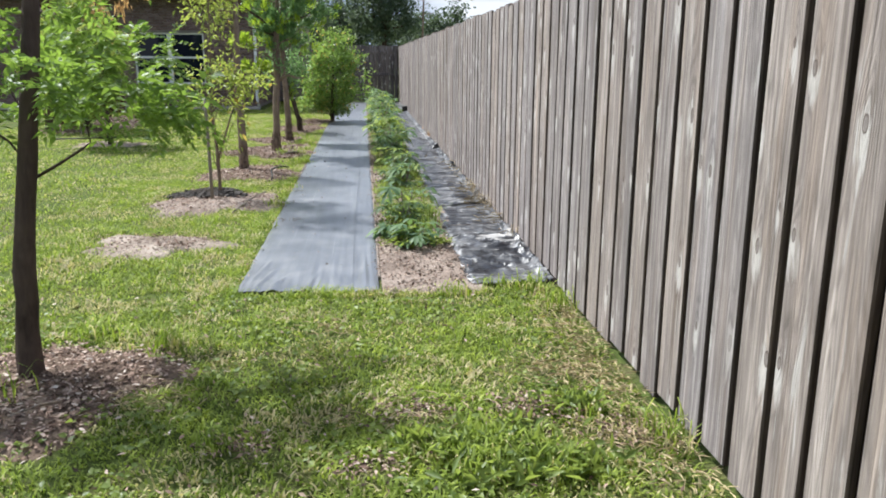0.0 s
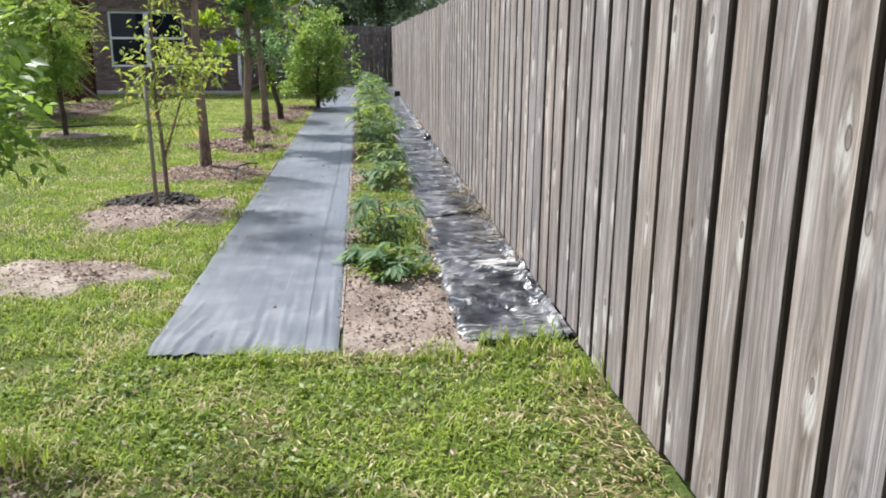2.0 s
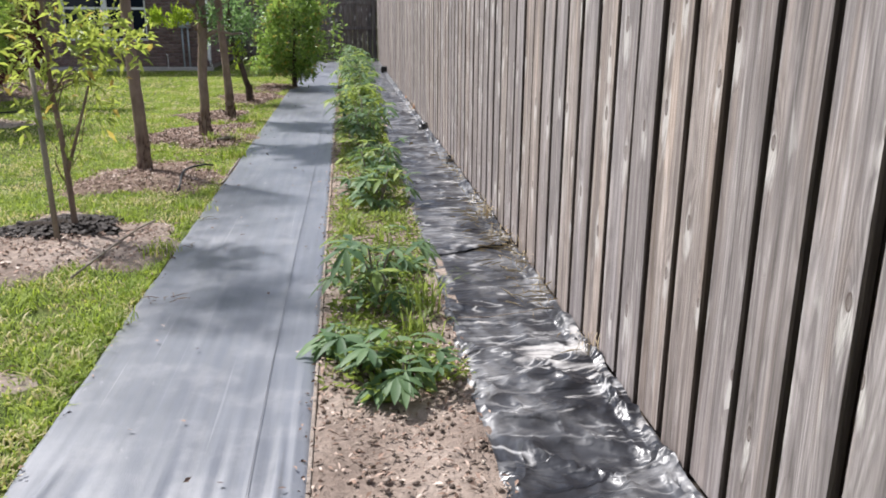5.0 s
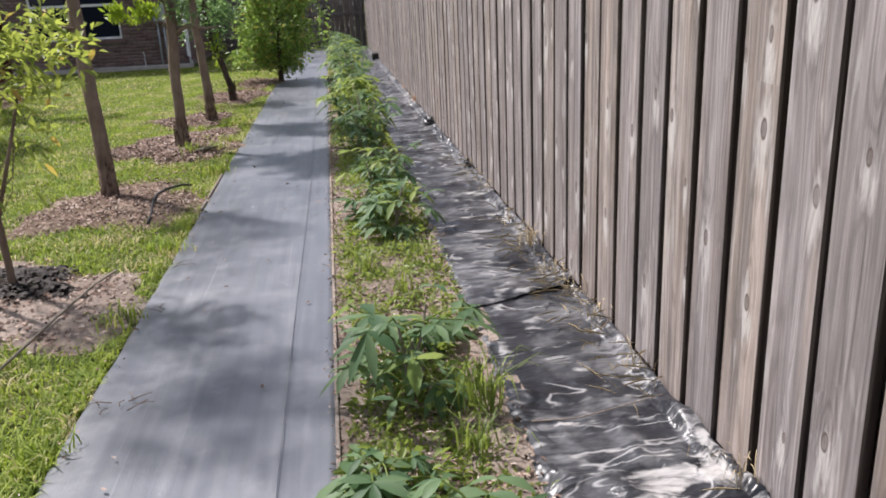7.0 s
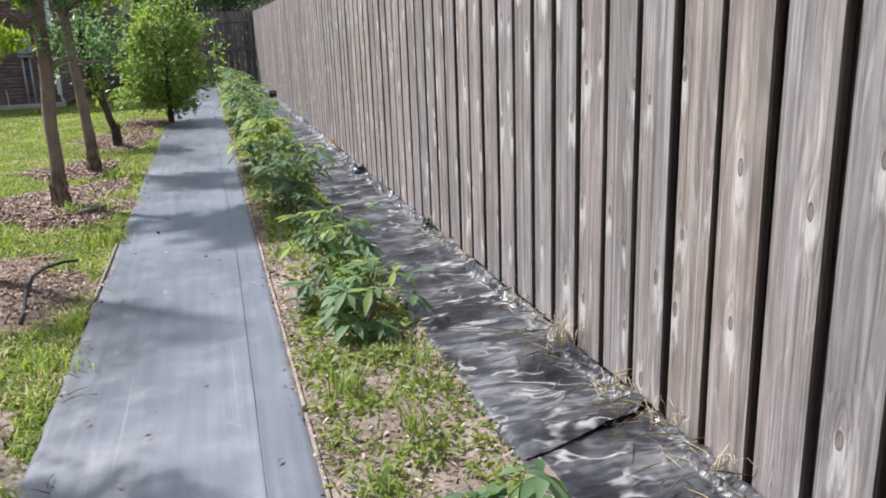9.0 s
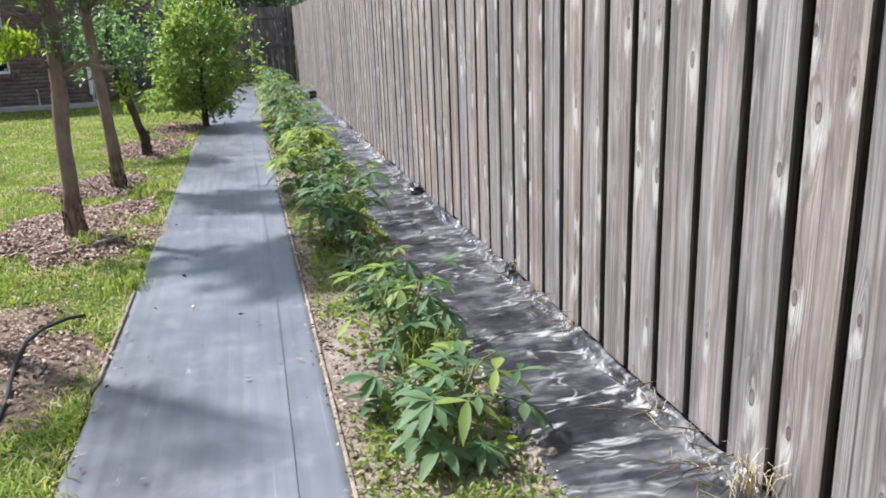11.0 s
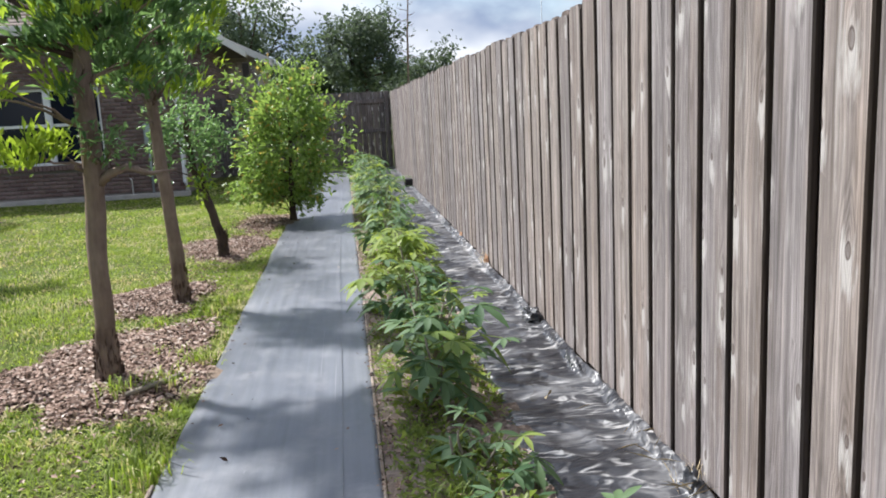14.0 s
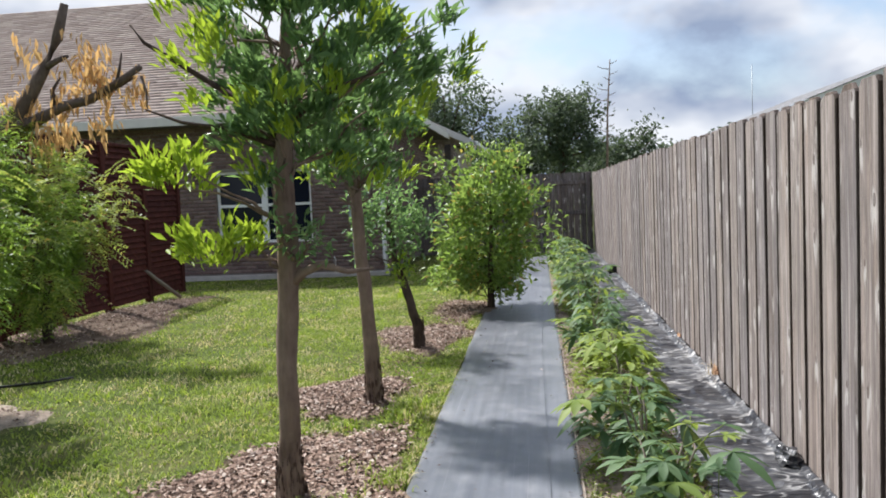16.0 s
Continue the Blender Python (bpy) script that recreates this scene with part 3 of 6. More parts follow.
def tuft(name, at, count, tall, wide, material, rs, label, category, spread=0.06, group=""):
    """A clump of long blades."""
    a, lean = rs.uniform(0, 2 * np.pi, count), rs.uniform(0.1, 0.9, count)
    h = tall * rs.uniform(0.5, 1.1, count)
    base = np.stack([rs.normal(0, spread / 2, count), rs.normal(0, spread / 2, count), np.full(count, -0.01)], 1)
    d = np.stack([np.cos(a), np.sin(a), 0 * a], 1)
    side = np.stack([-np.sin(a), np.cos(a), 0 * a], 1) * wide / 2
    up = np.array((0, 0, 1.0))
    p1 = base + d * (lean * h * 0.3)[:, None] + up * (h * 0.6)[:, None]
    p2 = base + d * (lean * h * 0.8)[:, None] + up * (h * 0.85)[:, None]
    p3 = base + d * (lean * h * 1.3)[:, None] + up * (h * (0.9 - 0.35 * lean))[:, None]
    v = np.stack([base - side, base + side, p1 + side, p1 - side, p2 + side * 0.7, p2 - side * 0.7, p3], 1).reshape(-1, 3)
    k = np.arange(count)[:, None] * 7
    f = np.concatenate([k + t for t in ((0, 1, 2), (0, 2, 3), (3, 2, 4), (3, 4, 5), (5, 4, 6))], 0)
    ob = sheet(name, v, f, material)
    ob.location = at
    return tagged(ob, label, category, group, "stuff")


def mound(name, index, high, material, label, chips=0, chip_size=(0.03, 0.012), chip_mat=None, chip_label=""):
    cx, cy, rx, ry = PATCHES[index]
    bm = bmesh.new()
    rings, sides = 12, 48
    centre = bm.verts.new((0, 0, high * 0.8))
    prev = None
    for r in range(1, rings + 1):
        ring = []
        f = r / rings
        for s in range(sides):
            a = 2 * math.pi * s / sides
            w = edge_wave(a, index) * f
            x, y = rx * w * math.cos(a), ry * w * math.sin(a)
            n = noise.noise((x * 7 + index, y * 7, 0.2)) * 0.5 + noise.noise((x * 19, y * 19, index)) * 0.3
            z = high * (1 - f ** 2.2) * (0.8 + 0.9 * n) - (0.016 if r == rings else 0) + 0.002 * (1 - f)
            ring.append(bm.verts.new((x, y, z)))
        for s in range(sides):
            q = (s + 1) % sides
            if prev:
                bm.faces.new((prev[s], ring[s], ring[q], prev[q]))
            else:
                bm.faces.new((centre, ring[s], ring[q]))
        prev = ring
    for f in bm.faces:
        f.smooth = True
    ob = part(name, bm, material)
    ob.location = (cx, cy, 0)
    tagged(ob, label, name.replace("_", " "), kind="structure")
    if chips:
        rs = np.random.RandomState(40 + index)
        a, r = rs.uniform(0, 2 * np.pi, chips), np.sqrt(rs.uniform(0, 1.0, chips)) * rs.uniform(0.75, 1.16, chips)
        w = np.array([edge_wave(t, index) for t in a]) * r
        p = np.stack([cx + rx * w * np.cos(a), cy + ry * w * np.sin(a), high * 0.75 * np.maximum(0, 1 - r ** 2.2) + rs.uniform(0.002, 0.016, chips)], 1)
        p = p[p[:, 0] < MAT_L - 0.02 + 0.06 * rs.uniform(0, 1, chips) ** 6]
        chips = len(p)
        d = unit(np.stack([rs.normal(size=chips), rs.normal(size=chips), rs.normal(size=chips) * 0.25], 1))
        s = unit(np.cross(d, unit(rs.normal(size=(chips, 3)) * 0.35 + (0, 0, 1))))
        u = np.cross(s, d)
        ln = chip_size[0] * rs.uniform(0.4, 1.5, (chips, 1))
        wd = chip_size[1] * rs.uniform(0.5, 1.5, (chips, 1))
        c1, c2 = p - d * ln / 2, p + d * ln / 2
        v = np.stack([c1 - s * wd / 2, c1 + s * wd / 2, p + s * wd * 0.6 + u * wd * 0.35, p - s * wd * 0.6 + u * wd * 0.35, c2 + s * wd / 2, c2 - s * wd / 2], 1).reshape(-1, 3)
        k = np.arange(chips)[:, None] * 6
        c = sheet("litter", v, np.concatenate([k + (0, 1, 2, 3), k + (3, 2, 4, 5)], 0), chip_mat or CHIP)
        tagged(c, chip_label or "scattered brown wood chips and dry leaves", "mulch", kind="stuff")
    return ob


mound("mulch_bed", 0, 0.05, SOIL, "mound of brown bark mulch round a tree", 3825, (0.025, 0.008))
mound("sandy_patch", 1, 0.02, SAND, "bare pale sandy patch in the lawn", 480, (0.017, 0.008))
mound("mulch_bed", 2, 0.035, BED_SOIL, "pinkish bare soil with crumbs round a staked sapling", 1500, (0.022, 0.009))
mound("soil_ring", 10, 0.085, DAMP_SHADE_SOIL, "black damp soil heaped round a staked sapling", 1500, (0.034, 0.018), DARK_CHIP, "dark damp mulch crumbs")
mound("mulch_bed", 3, 0.035, SOIL, "dry soil and old mulch round a tree", 2805, (0.023, 0.008))
mound("mulch_bed", 4, 0.055, SOIL, "mound of dry brown leaf mulch round a tree", 11000, (0.030, 0.012))
mound("mulch_bed", 5, 0.045, SOIL, "thin brown leaf mulch round a tree", 5200, (0.028, 0.011))
mound("mulch_bed", 6, 0.035, SOIL, "thin brown leaf mulch round a small tree", 3600, (0.025, 0.010))
mound("mulch_bed", 7, 0.03, SOIL, "leaf litter under a leafy bush", 2550, (0.025, 0.011))
mound("sandy_patch", 8, 0.015, SAND, "bare grey patch in the shaded lawn", 510, (0.023, 0.008))
mound("mulch_bed", 9, 0.05, SOIL, "brown mulched bed beside a wooden screen", 3825, (0.028, 0.012))


def build_strip():
    """Bare soil along the foot of the side fence, coloured dark for the gap's shade."""
    ys = np.arange(MAT_Y0, GATE_Y - 0.05, 0.08)
    v = []
    for y in ys:
        grassy = 0.05 if y > MAT_Y0 else 0.012
        for x in (FENCE_X - grassy + 0.01 * noise.noise((0, y * 3, 1)), FENCE_X + 0.02, FENCE_X + 0.2):
            v.append((x, y, 0.004 + 0.006 * noise.noise((x * 9, y * 9, 2))))
    i = (np.arange(len(ys) - 1)[:, None] * 3 + np.arange(2)).ravel()
    b = sheet("soil_strip", v, np.stack([i, i + 1, i + 4, i + 3], 1), DAMP_SHADE_SOIL, smooth=True)
    tagged(b, "bare soil along the fence foot, darkened as gap shade", "soil", kind="structure")


build_strip()


def build_mat():
    xs = np.linspace(MAT_L, MAT_R, 70)
    ys = np.concatenate([np.arange(MAT_Y0, 8.0, 0.03), np.arange(8.0, MAT_Y1, 0.06)])
    v = []
    for y in ys:
        for j, x in enumerate(xs):
            near = max(0.0, 1 - (y - MAT_Y0) / 0.9)
            ripple = noise.noise((x * 2.2, y * 0.8, 1.0)) * 0.006 + noise.noise((x * 26, y * 1.6, 7.0)) * (0.0028 + 0.012 * near)
            crease = 0.0
            for cx, slope, c0, c1, hgt in ((-0.30, 0.18, 5.35, 5.85, 0.012), (-0.34, 0.12, 5.5, 6.1, 0.010), (0.02, 0.10, 5.32, 5.8, 0.008), (0.38, -0.02, 5.35, 6.3, 0.012), (0.34, 0.03, 5.4, 6.0, 0.009), (0.41, 0.0, 5.6, 6.9, 0.008), (-0.2, 0.3, 5.4, 5.7, 0.007)):
                if c0 < y < c1:
                    crease += hgt * math.sin(math.pi * (y - c0) / (c1 - c0)) * math.exp(-(((x - cx - slope * (y - c0)) / 0.012) ** 2))
            seam = crease + 0.0025 * math.exp(-(((x - 0.30 - 0.012 * math.sin(y * 0.7)) / 0.012) ** 2))
            wave_l = 0.014 * noise.noise((0.0, y * 1.3, 3.0)) + 0.008 * noise.noise((0.0, y * 5.0, 9.0)) if j == 0 else 0
            dip = -0.015 if j in (0, 69) else 0.0
            v.append((x + wave_l, y + (0.05 * (x - MAT_R) * -0.55 if y == ys[0] else 0), 0.012 + ripple + seam + dip * 0.5))
    nx, ny = len(xs), len(ys)
    i = (np.arange(ny - 1)[:, None] * nx + np.arange(nx - 1)).ravel()
    m = sheet("fabric_path", v, np.stack([i, i + 1, i + 1 + nx, i + nx], 1), FABRIC, smooth=True)
    tagged(m, "long strip of grey woven ground fabric laid as path", "path", kind="structure")


build_mat()


def build_seam():
    """The fabric's stitched fold, a thin raised line along its length."""
    line = [(0.30 + 0.012 * math.sin(y * 0.7), y, 0.021 + 0.003 * noise.noise((4.0, y * 2.0, 1.0))) for y in np.arange(MAT_Y0 + 0.05, 20.0, 0.12)]
    s = tube_part("fabric_seam", line, [0.0015] * len(line), FABRIC, None, 5)
    tagged(s, "thin raised fold running along the fabric path", "seam", kind="structure")


build_seam()


def build_bed():
    xs = np.linspace(MAT_R + 0.018, BED_R + 0.06, 18)
    ys = np.arange(MAT_Y0 - 0.04, MAT_Y1, 0.05)
    v = [(x, y, 0.012 + 0.022 * noise.noise((x * 5, y * 5, 2)) + 0.014 * noise.noise((x * 17, y * 17, 5)) - (0.03 if y < MAT_Y0 else 0)) for y in ys for x in xs]
    nx, ny = len(xs), len(ys)
    i = (np.arange(ny - 1)[:, None] * nx + np.arange(nx - 1)).ravel()
    b = sheet("planting_bed", v, np.stack([i, i + 1, i + 1 + nx, i + nx], 1), BED_SOIL, smooth=True)
    tagged(b, "narrow sandy planting bed beside the fabric path", "garden bed", kind="structure")
    rs = np.random.RandomState(8)
    # clods and straw on the sand
    n = 8200
    p = np.stack([rs.uniform(MAT_R + 0.02, BED_R + 0.02, n), MAT_Y0 - 0.05 + rs.beta(1.0, 1.6, n) * 22, rs.uniform(0.012, 0.032, n)], 1)
    d = unit(np.stack([rs.normal(size=n), rs.normal(size=n), rs.normal(size=n) * 0.3], 1))
    s = unit(np.cross(d, (0, 0, 1.0)))
    ln, wd = rs.uniform(0.008, 0.04, (n, 1)), rs.uniform(0.005, 0.014, (n, 1))
    v = np.stack([p - d * ln / 2, p + s * wd / 2 + (0, 0, 0.004), p + d * ln / 2, p - s * wd / 2 + (0, 0, 0.004)], 1).reshape(-1, 3)
    k = np.arange(n)[:, None] * 4
    c = sheet("litter", v, np.concatenate([k + (0, 1, 2), k + (0, 2, 3)], 0), CHIP)
    tagged(c, "dry leaf bits and clods on sand", "litter", kind="stuff")
    # crumbs and small clods
    k = 2600
    c = np.stack([rs.uniform(MAT_R + 0.03, BED_R + 0.01, k), MAT_Y0 + 0.02 + rs.beta(1.0, 2.2, k) * 9, rs.uniform(0.010, 0.020, k)], 1)
    size = 0.004 + 0.012 * rs.uniform(0, 1, (k, 1, 1)) ** 3
    shape = np.array([(1, 0, 0), (0, 1, 0), (-1, 0, 0), (0, -1, 0), (0, 0, 0.8), (0, 0, -0.6)], float)
    v = (c[:, None, :] + shape[None] * size * rs.uniform(0.6, 1.3, (k, 6, 3))).reshape(-1, 3)
    i = np.arange(k)[:, None] * 6
    cl = sheet("clods", v, np.concatenate([i + t for t in ((0, 1, 4), (1, 2, 4), (2, 3, 4), (3, 0, 4), (1, 0, 5), (2, 1, 5), (3, 2, 5), (0, 3, 5))], 0), CLOD)
    tagged(cl, "small dry soil clods and dark crumbs", "soil", kind="stuff")
    # small weeds
    n = 34000
    y = MAT_Y0 + 1.2 + rs.uniform(0, 1, n) ** 1.2 * 20
    x = rs.uniform(MAT_R + 0.03, BED_R, n)
    keep = (np.sin(y * 3.1 + 2 * np.sin(x * 7)) + np.sin(x * 11 + y * 1.7) > rs.uniform(-1.2, 1.35, n))
    at = np.stack([x, y, np.full(n, 0.012)], 1)[keep]
    way = unit(np.stack([rs.normal(size=len(at)), rs.normal(size=len(at)), rs.uniform(0.1, 1.4, len(at))], 1))
    v, f = leaves(at, way, 0.042, 0.011, rs, 0.2, 0.2)
    w = sheet("weeds", v, f, WEED)
    tagged(w, "low green weeds scattered over the sandy bed", "weeds", kind="stuff")


build_bed()


def build_plastic():
    x0, x1 = BED_R - 0.02, FENCE_X - 0.012
    nx = 36
    y_cut = 8.12

    def strip(y0, y1, lift, seed, label):
        ys = np.arange(y0, y1, 0.018)
        v = []
        for y in ys:
            skew = 0.03 * noise.noise((0, y * 0.7, seed)) + 0.006 * noise.noise((0, y * 4, seed))
            tail = 0.07 * noise.noise((0, y * 0.6, seed + 4))
            for j in range(nx):
                f = j / (nx - 1)
                x = x0 + skew * (1 - f) + (x1 - x0 + 0.004 * math.sin(y * 5)) * f
                yy = y + (0.16 * (f - 0.2) if lift else 0) * max(0, 1 - (y - y0) / 0.5)
                r1 = 1 - abs(noise.noise((x * 3.0, yy * 5.0 + 1.6 * x, seed)))
                r2 = 1 - abs(noise.noise((x * 13 + yy * 3, yy * 8, seed + 2)))
                r3 = noise.noise((x * 34, yy * 22, seed + 3))
                rough = 0.6 + 1.3 * max(0.0, 1 - abs(yy - 6.1) / 1.2)
                z = 0.016 + (0.020 * r1 ** 9 + 0.007 * r2 ** 8 + 0.0012 * r3) * rough
                lip = math.exp(-(((f - 0.92 - 0.03 * noise.noise((3, yy * 2.5, seed))) / 0.024) ** 2))
                z += lip * max(0.0, 0.022 + 0.060 * noise.noise((2, yy * 2.8, seed)) + 0.028 * noise.noise((5, yy * 15, seed)))
                if f > 0.965:
                    z += 0.020 + 0.030 * abs(noise.noise((7, yy * 3.1, seed))) + 0.012 * noise.noise((8, yy * 11, seed))
                if f < 0.04:
                    z -= 0.012
                if lift:
                    z += 0.02 * math.exp(-(((yy - y0 - 0.1) / 0.09) ** 2))
                v.append((x, yy, z))
        ny = len(ys)
        i = (np.arange(ny - 1)[:, None] * nx + np.arange(nx - 1)).ravel()
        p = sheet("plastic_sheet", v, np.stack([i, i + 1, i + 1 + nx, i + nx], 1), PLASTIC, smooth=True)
        tagged(p, label, "plastic sheet", "weed barrier sheets along the fence", "structure")

    strip(5.36, y_cut + 0.12, False, 1.0, "wrinkled dusty black plastic sheet along the fence")
    strip(y_cut - 0.05, 27.8, True, 5.0, "long wrinkled black plastic sheet tucked against fence")


build_plastic()


def build_edging():
    """Thin boards that hold the fabric's edges."""
    rng = random.Random(3)
    for x, y0, y1 in ((MAT_R + 0.001, MAT_Y0 + 0.3, 8.6), (MAT_R + 0.001, 8.65, 12.4), (MAT_R + 0.001, 12.45, 16.2), (MAT_R + 0.001, 16.25, 20.0), (MAT_R + 0.001, 20.05, 23.8), (MAT_L - 0.010, 10.2, 11.35)):
        bm = boxed((0, 0, -0.03), (0.014, y1 - y0, 0.020), 0.003)
        b = part("edging_board", bm, EDGE_WOOD)
        b.location = (x, y0, rng.uniform(-0.004, 0.004))
        b.rotation_euler = (0, 0, rng.uniform(-0.0015, 0.0015))
        tagged(b, "weathered pale wooden edging board along the path", "edging board", "edging boards of the path", "structure")


build_edging()


# ---------------------------------------------------------------- house
def brick_courses(bm_faces, x0, x1, z0, z1, holes, rng):
    """Bricks of a wall in the plane y = 0, each 12 mm proud, as verts and faces."""
    verts, faces = bm_faces
    bl, bh, j = 0.203, 0.062, 0.011
    row, z = 0, z0
    while z < z1 - 0.02:
        x = x0 - (bl / 2 if row % 2 else 0)
        top = min(z + bh, z1)
        while x < x1:
            a, b = max(x, x0), min(x + bl - j, x1)
            spans = [(a, b)]
            for hx0, hx1, hz0, hz1 in holes:
                if top > hz0 and z < hz1:
                    spans = [s for p in spans for s in ((p[0], min(p[1], hx0)), (max(p[0], hx1), p[1]))]
            for a2, b2 in spans:
                if b2 - a2 > 0.02:
                    d = rng.uniform(0.008, 0.014)
                    k = len(verts)
                    verts += [(a2, 0, z), (b2, 0, z), (b2, 0, top), (a2, 0, top), (a2 + 0.003, -d, z + 0.003), (b2 - 0.003, -d, z + 0.003), (b2 - 0.003, -d, top - 0.003), (a2 + 0.003, -d, top - 0.003)]
                    faces += [(k + 4, k + 5, k + 6, k + 7), (k, k + 1, k + 5, k + 4), (k + 1, k + 2, k + 6, k + 5), (k + 2, k + 3, k + 7, k + 6), (k + 3, k, k + 4, k + 7)]
            x += bl
        z += bh + j
        row += 1


def shingled(name, corners, parent, material=SHINGLE, tab=0.30, course=0.145, seed=1):
    """A roof plane with lapped shingle courses. corners: eave left, eave right, ridge right, ridge left."""
    rs = random.Random(seed)
    el, er, rr, rl = [Vector(c) for c in corners]
    rise = ((rl + rr) / 2 - (el + er) / 2).length
    n = max(2, int(rise / course))
    normal = (er - el).cross(rl - el).normalized()
    if normal.z < 0:
        normal = -normal
    verts, faces = [], []
    for i in range(n):
        a, b = el.lerp(rl, i / n), er.lerp(rr, i / n)
        c, d = el.lerp(rl, (i + 1) / n), er.lerp(rr, (i + 1) / n)
        m = max(1, int((b - a).length / tab))
        off = rs.uniform(0.2, 0.8) / m
        marks = sorted({0.0, 1.0, *[min(1.0, (q + off * m) / m) for q in range(m)]})
        for f0, f1 in zip(marks, marks[1:]):
            up = normal * rs.uniform(0.014, 0.02)
            k = len(verts)
            verts += [a.lerp(b, f0) + up, a.lerp(b, f1) + up, c.lerp(d, f1) + normal * 0.004, c.lerp(d, f0) + normal * 0.004, a.lerp(b, f0), a.lerp(b, f1)]
            faces += [(k, k + 1, k + 2, k + 3), (k + 4, k + 5, k + 1, k)]
    return sheet(name, [tuple(v) for v in verts], faces, material, parent)


def build_house():
    rng = random.Random(11)
    h = thing("house", "single-storey brown brick house with hipped shingle roof", "house", (0, 0, 0))
    Y, X1, X0, TOP = 24.0, -2.65, -30.0, 3.0
    win = (-5.92, -4.02, 0.68, 2.08)
    bm = bmesh.new()
    for lo, hi in (((X0, Y, 0), (win[0], Y + 0.2, TOP)), ((win[1], Y, 0), (X1, Y + 0.2, TOP)), ((win[0], Y, 0), (win[1], Y + 0.2, win[2])), ((win[0], Y, win[3]), (win[1], Y + 0.2, TOP))):
        box(bm, lo, hi)
    box(bm, (X1 - 0.2, Y + 0.2, 0), (X1, 31.0, TOP))
    box(bm, (X0, Y + 0.2, 0), (X0 + 0.2, 36.0, TOP))
    box(bm, (X0 + 0.2, 35.8, 0), (-1.86, 36.0, TOP))
    wall = part("wall", bm, MORTAR, h)
    store = ([], [])
    brick_courses(store, -14.0, X1, 0.10, TOP, [(win[0] - 0.005, win[1] + 0.005, win[2] - 0.09, win[3] + 0.005)], rng)
    b = sheet("bricks", [(x, Y - 0.001 + y, z) for x, y, z in store[0]], store[1], BRICK, wall)
    tagged(b, kind="stuff")
    store = ([], [])
    brick_courses(store, 0, 31.0 - Y, 0.10, TOP, [], rng)
    b = sheet("bricks", [(X1 + 0.001 - y, Y + x, z) for x, y, z in store[0]], store[1], BRICK, wall)
    tagged(b, kind="stuff")
    # sill course of bricks on edge
    me = None
    x = win[0] - 0.05
    while x < win[1] + 0.05:
        bm = boxed((-0.030, -0.075, 0), (0.030, 0.07, 0.088), 0.004)
        if me is None:
            o = part("sill_brick", bm, BRICK, wall)
            me = o.data
        else:
            bm.free()
            o = new("sill_brick", me)
            o.parent = wall
        o.location = (x, Y, win[2] - 0.092)
        x += 0.071
    # window with a white cross and two sashes
    w = part("window", boxed((win[0], Y + 0.06, win[3] - 0.05), (win[1], Y + 0.12, win[3]), 0.004), WHITE, h, "white framed double window with dark panes")
    part("window_frame", boxed((win[0], Y + 0.06, win[2] + 0.05), (win[0] + 0.05, Y + 0.12, win[3] - 0.05), 0.004), WHITE, w)
    part("window_frame", boxed((win[1] - 0.05, Y + 0.06, win[2] + 0.05), (win[1], Y + 0.12, win[3] - 0.05), 0.004), WHITE, w)
    part("window_sill", boxed((win[0], Y + 0.03, win[2]), (win[1], Y + 0.12, win[2] + 0.05), 0.004), WHITE, w)
    mx, mz = (win[0] + win[1]) / 2, (win[2] + win[3]) / 2 + 0.03
    part("mullion", boxed((mx - 0.06, Y + 0.05, win[2] + 0.05), (mx + 0.06, Y + 0.12, win[3] - 0.05), 0.004), WHITE, w)
    for xa, xb in ((win[0] + 0.05, mx - 0.06), (mx + 0.06, win[1] - 0.05)):
        part("meeting_rail", boxed((xa, Y + 0.065, mz - 0.028), (xb, Y + 0.115, mz + 0.028), 0.004), WHITE, w)
        for za, zb in ((win[2] + 0.05, mz - 0.028), (mz + 0.028, win[3] - 0.05)):
            part("pane", boxed((xa, Y + 0.09, za), (xb, Y + 0.10, zb)), GLASS, w)
    # dark sheet added behind the panes stands for the unlit room
    part("wall_back", boxed((win[0] - 0.2, Y + 0.22, win[2] - 0.2), (win[1] + 0.2, Y + 0.26, win[3] + 0.2)), RECESS_SHADE, wall)
    # slab edge
    part("foundation", boxed((X0, Y - 0.22, -0.05), (X1 + 0.1, Y, 0.07), 0.01), CONCRETE, h, "pale concrete slab edge")
    # main hipped roof
    e, ey = 3.12, 23.4
    el, er, rr, rl = (-30.6, ey, e), (-2.05, ey, e), (-8.7, 30.0, 7.0), (-24.0, 30.0, 7.0)
    roof = shingled("roof", (el, er, rr, rl), h, seed=2)
    roof["label"] = "tan-brown shingle roof in even courses"
    shingled("roof_hip", (er, (-2.05, 36.6, e), rr, rr), h, seed=3)
    shingled("roof_back", ((-2.05, 36.6, e), (-30.6, 36.6, e), rl, rr), h, seed=4, tab=2.0, course=0.6)
    shingled("roof_hip", ((-30.6, 36.6, e), el, rl, rl), h, seed=5, tab=2.0, course=0.6)
    part("fascia", boxed((-30.6, ey - 0.02, e - 0.16), (-2.03, ey + 0.005, e + 0.01), 0.004), FASCIA, h)
    part("fascia", boxed((-2.055, ey + 0.006, e - 0.16), (-2.03, 30.9, e + 0.01), 0.004), FASCIA, h)
    part("soffit", boxed((-30.58, ey + 0.006, e - 0.15), (-2.056, Y + 0.1, e - 0.13)), RECESS_SHADE, h)
    part("soffit", boxed((X1, Y + 0.11, e - 0.15), (-2.056, 30.9, e - 0.13)), RECESS_SHADE, h)
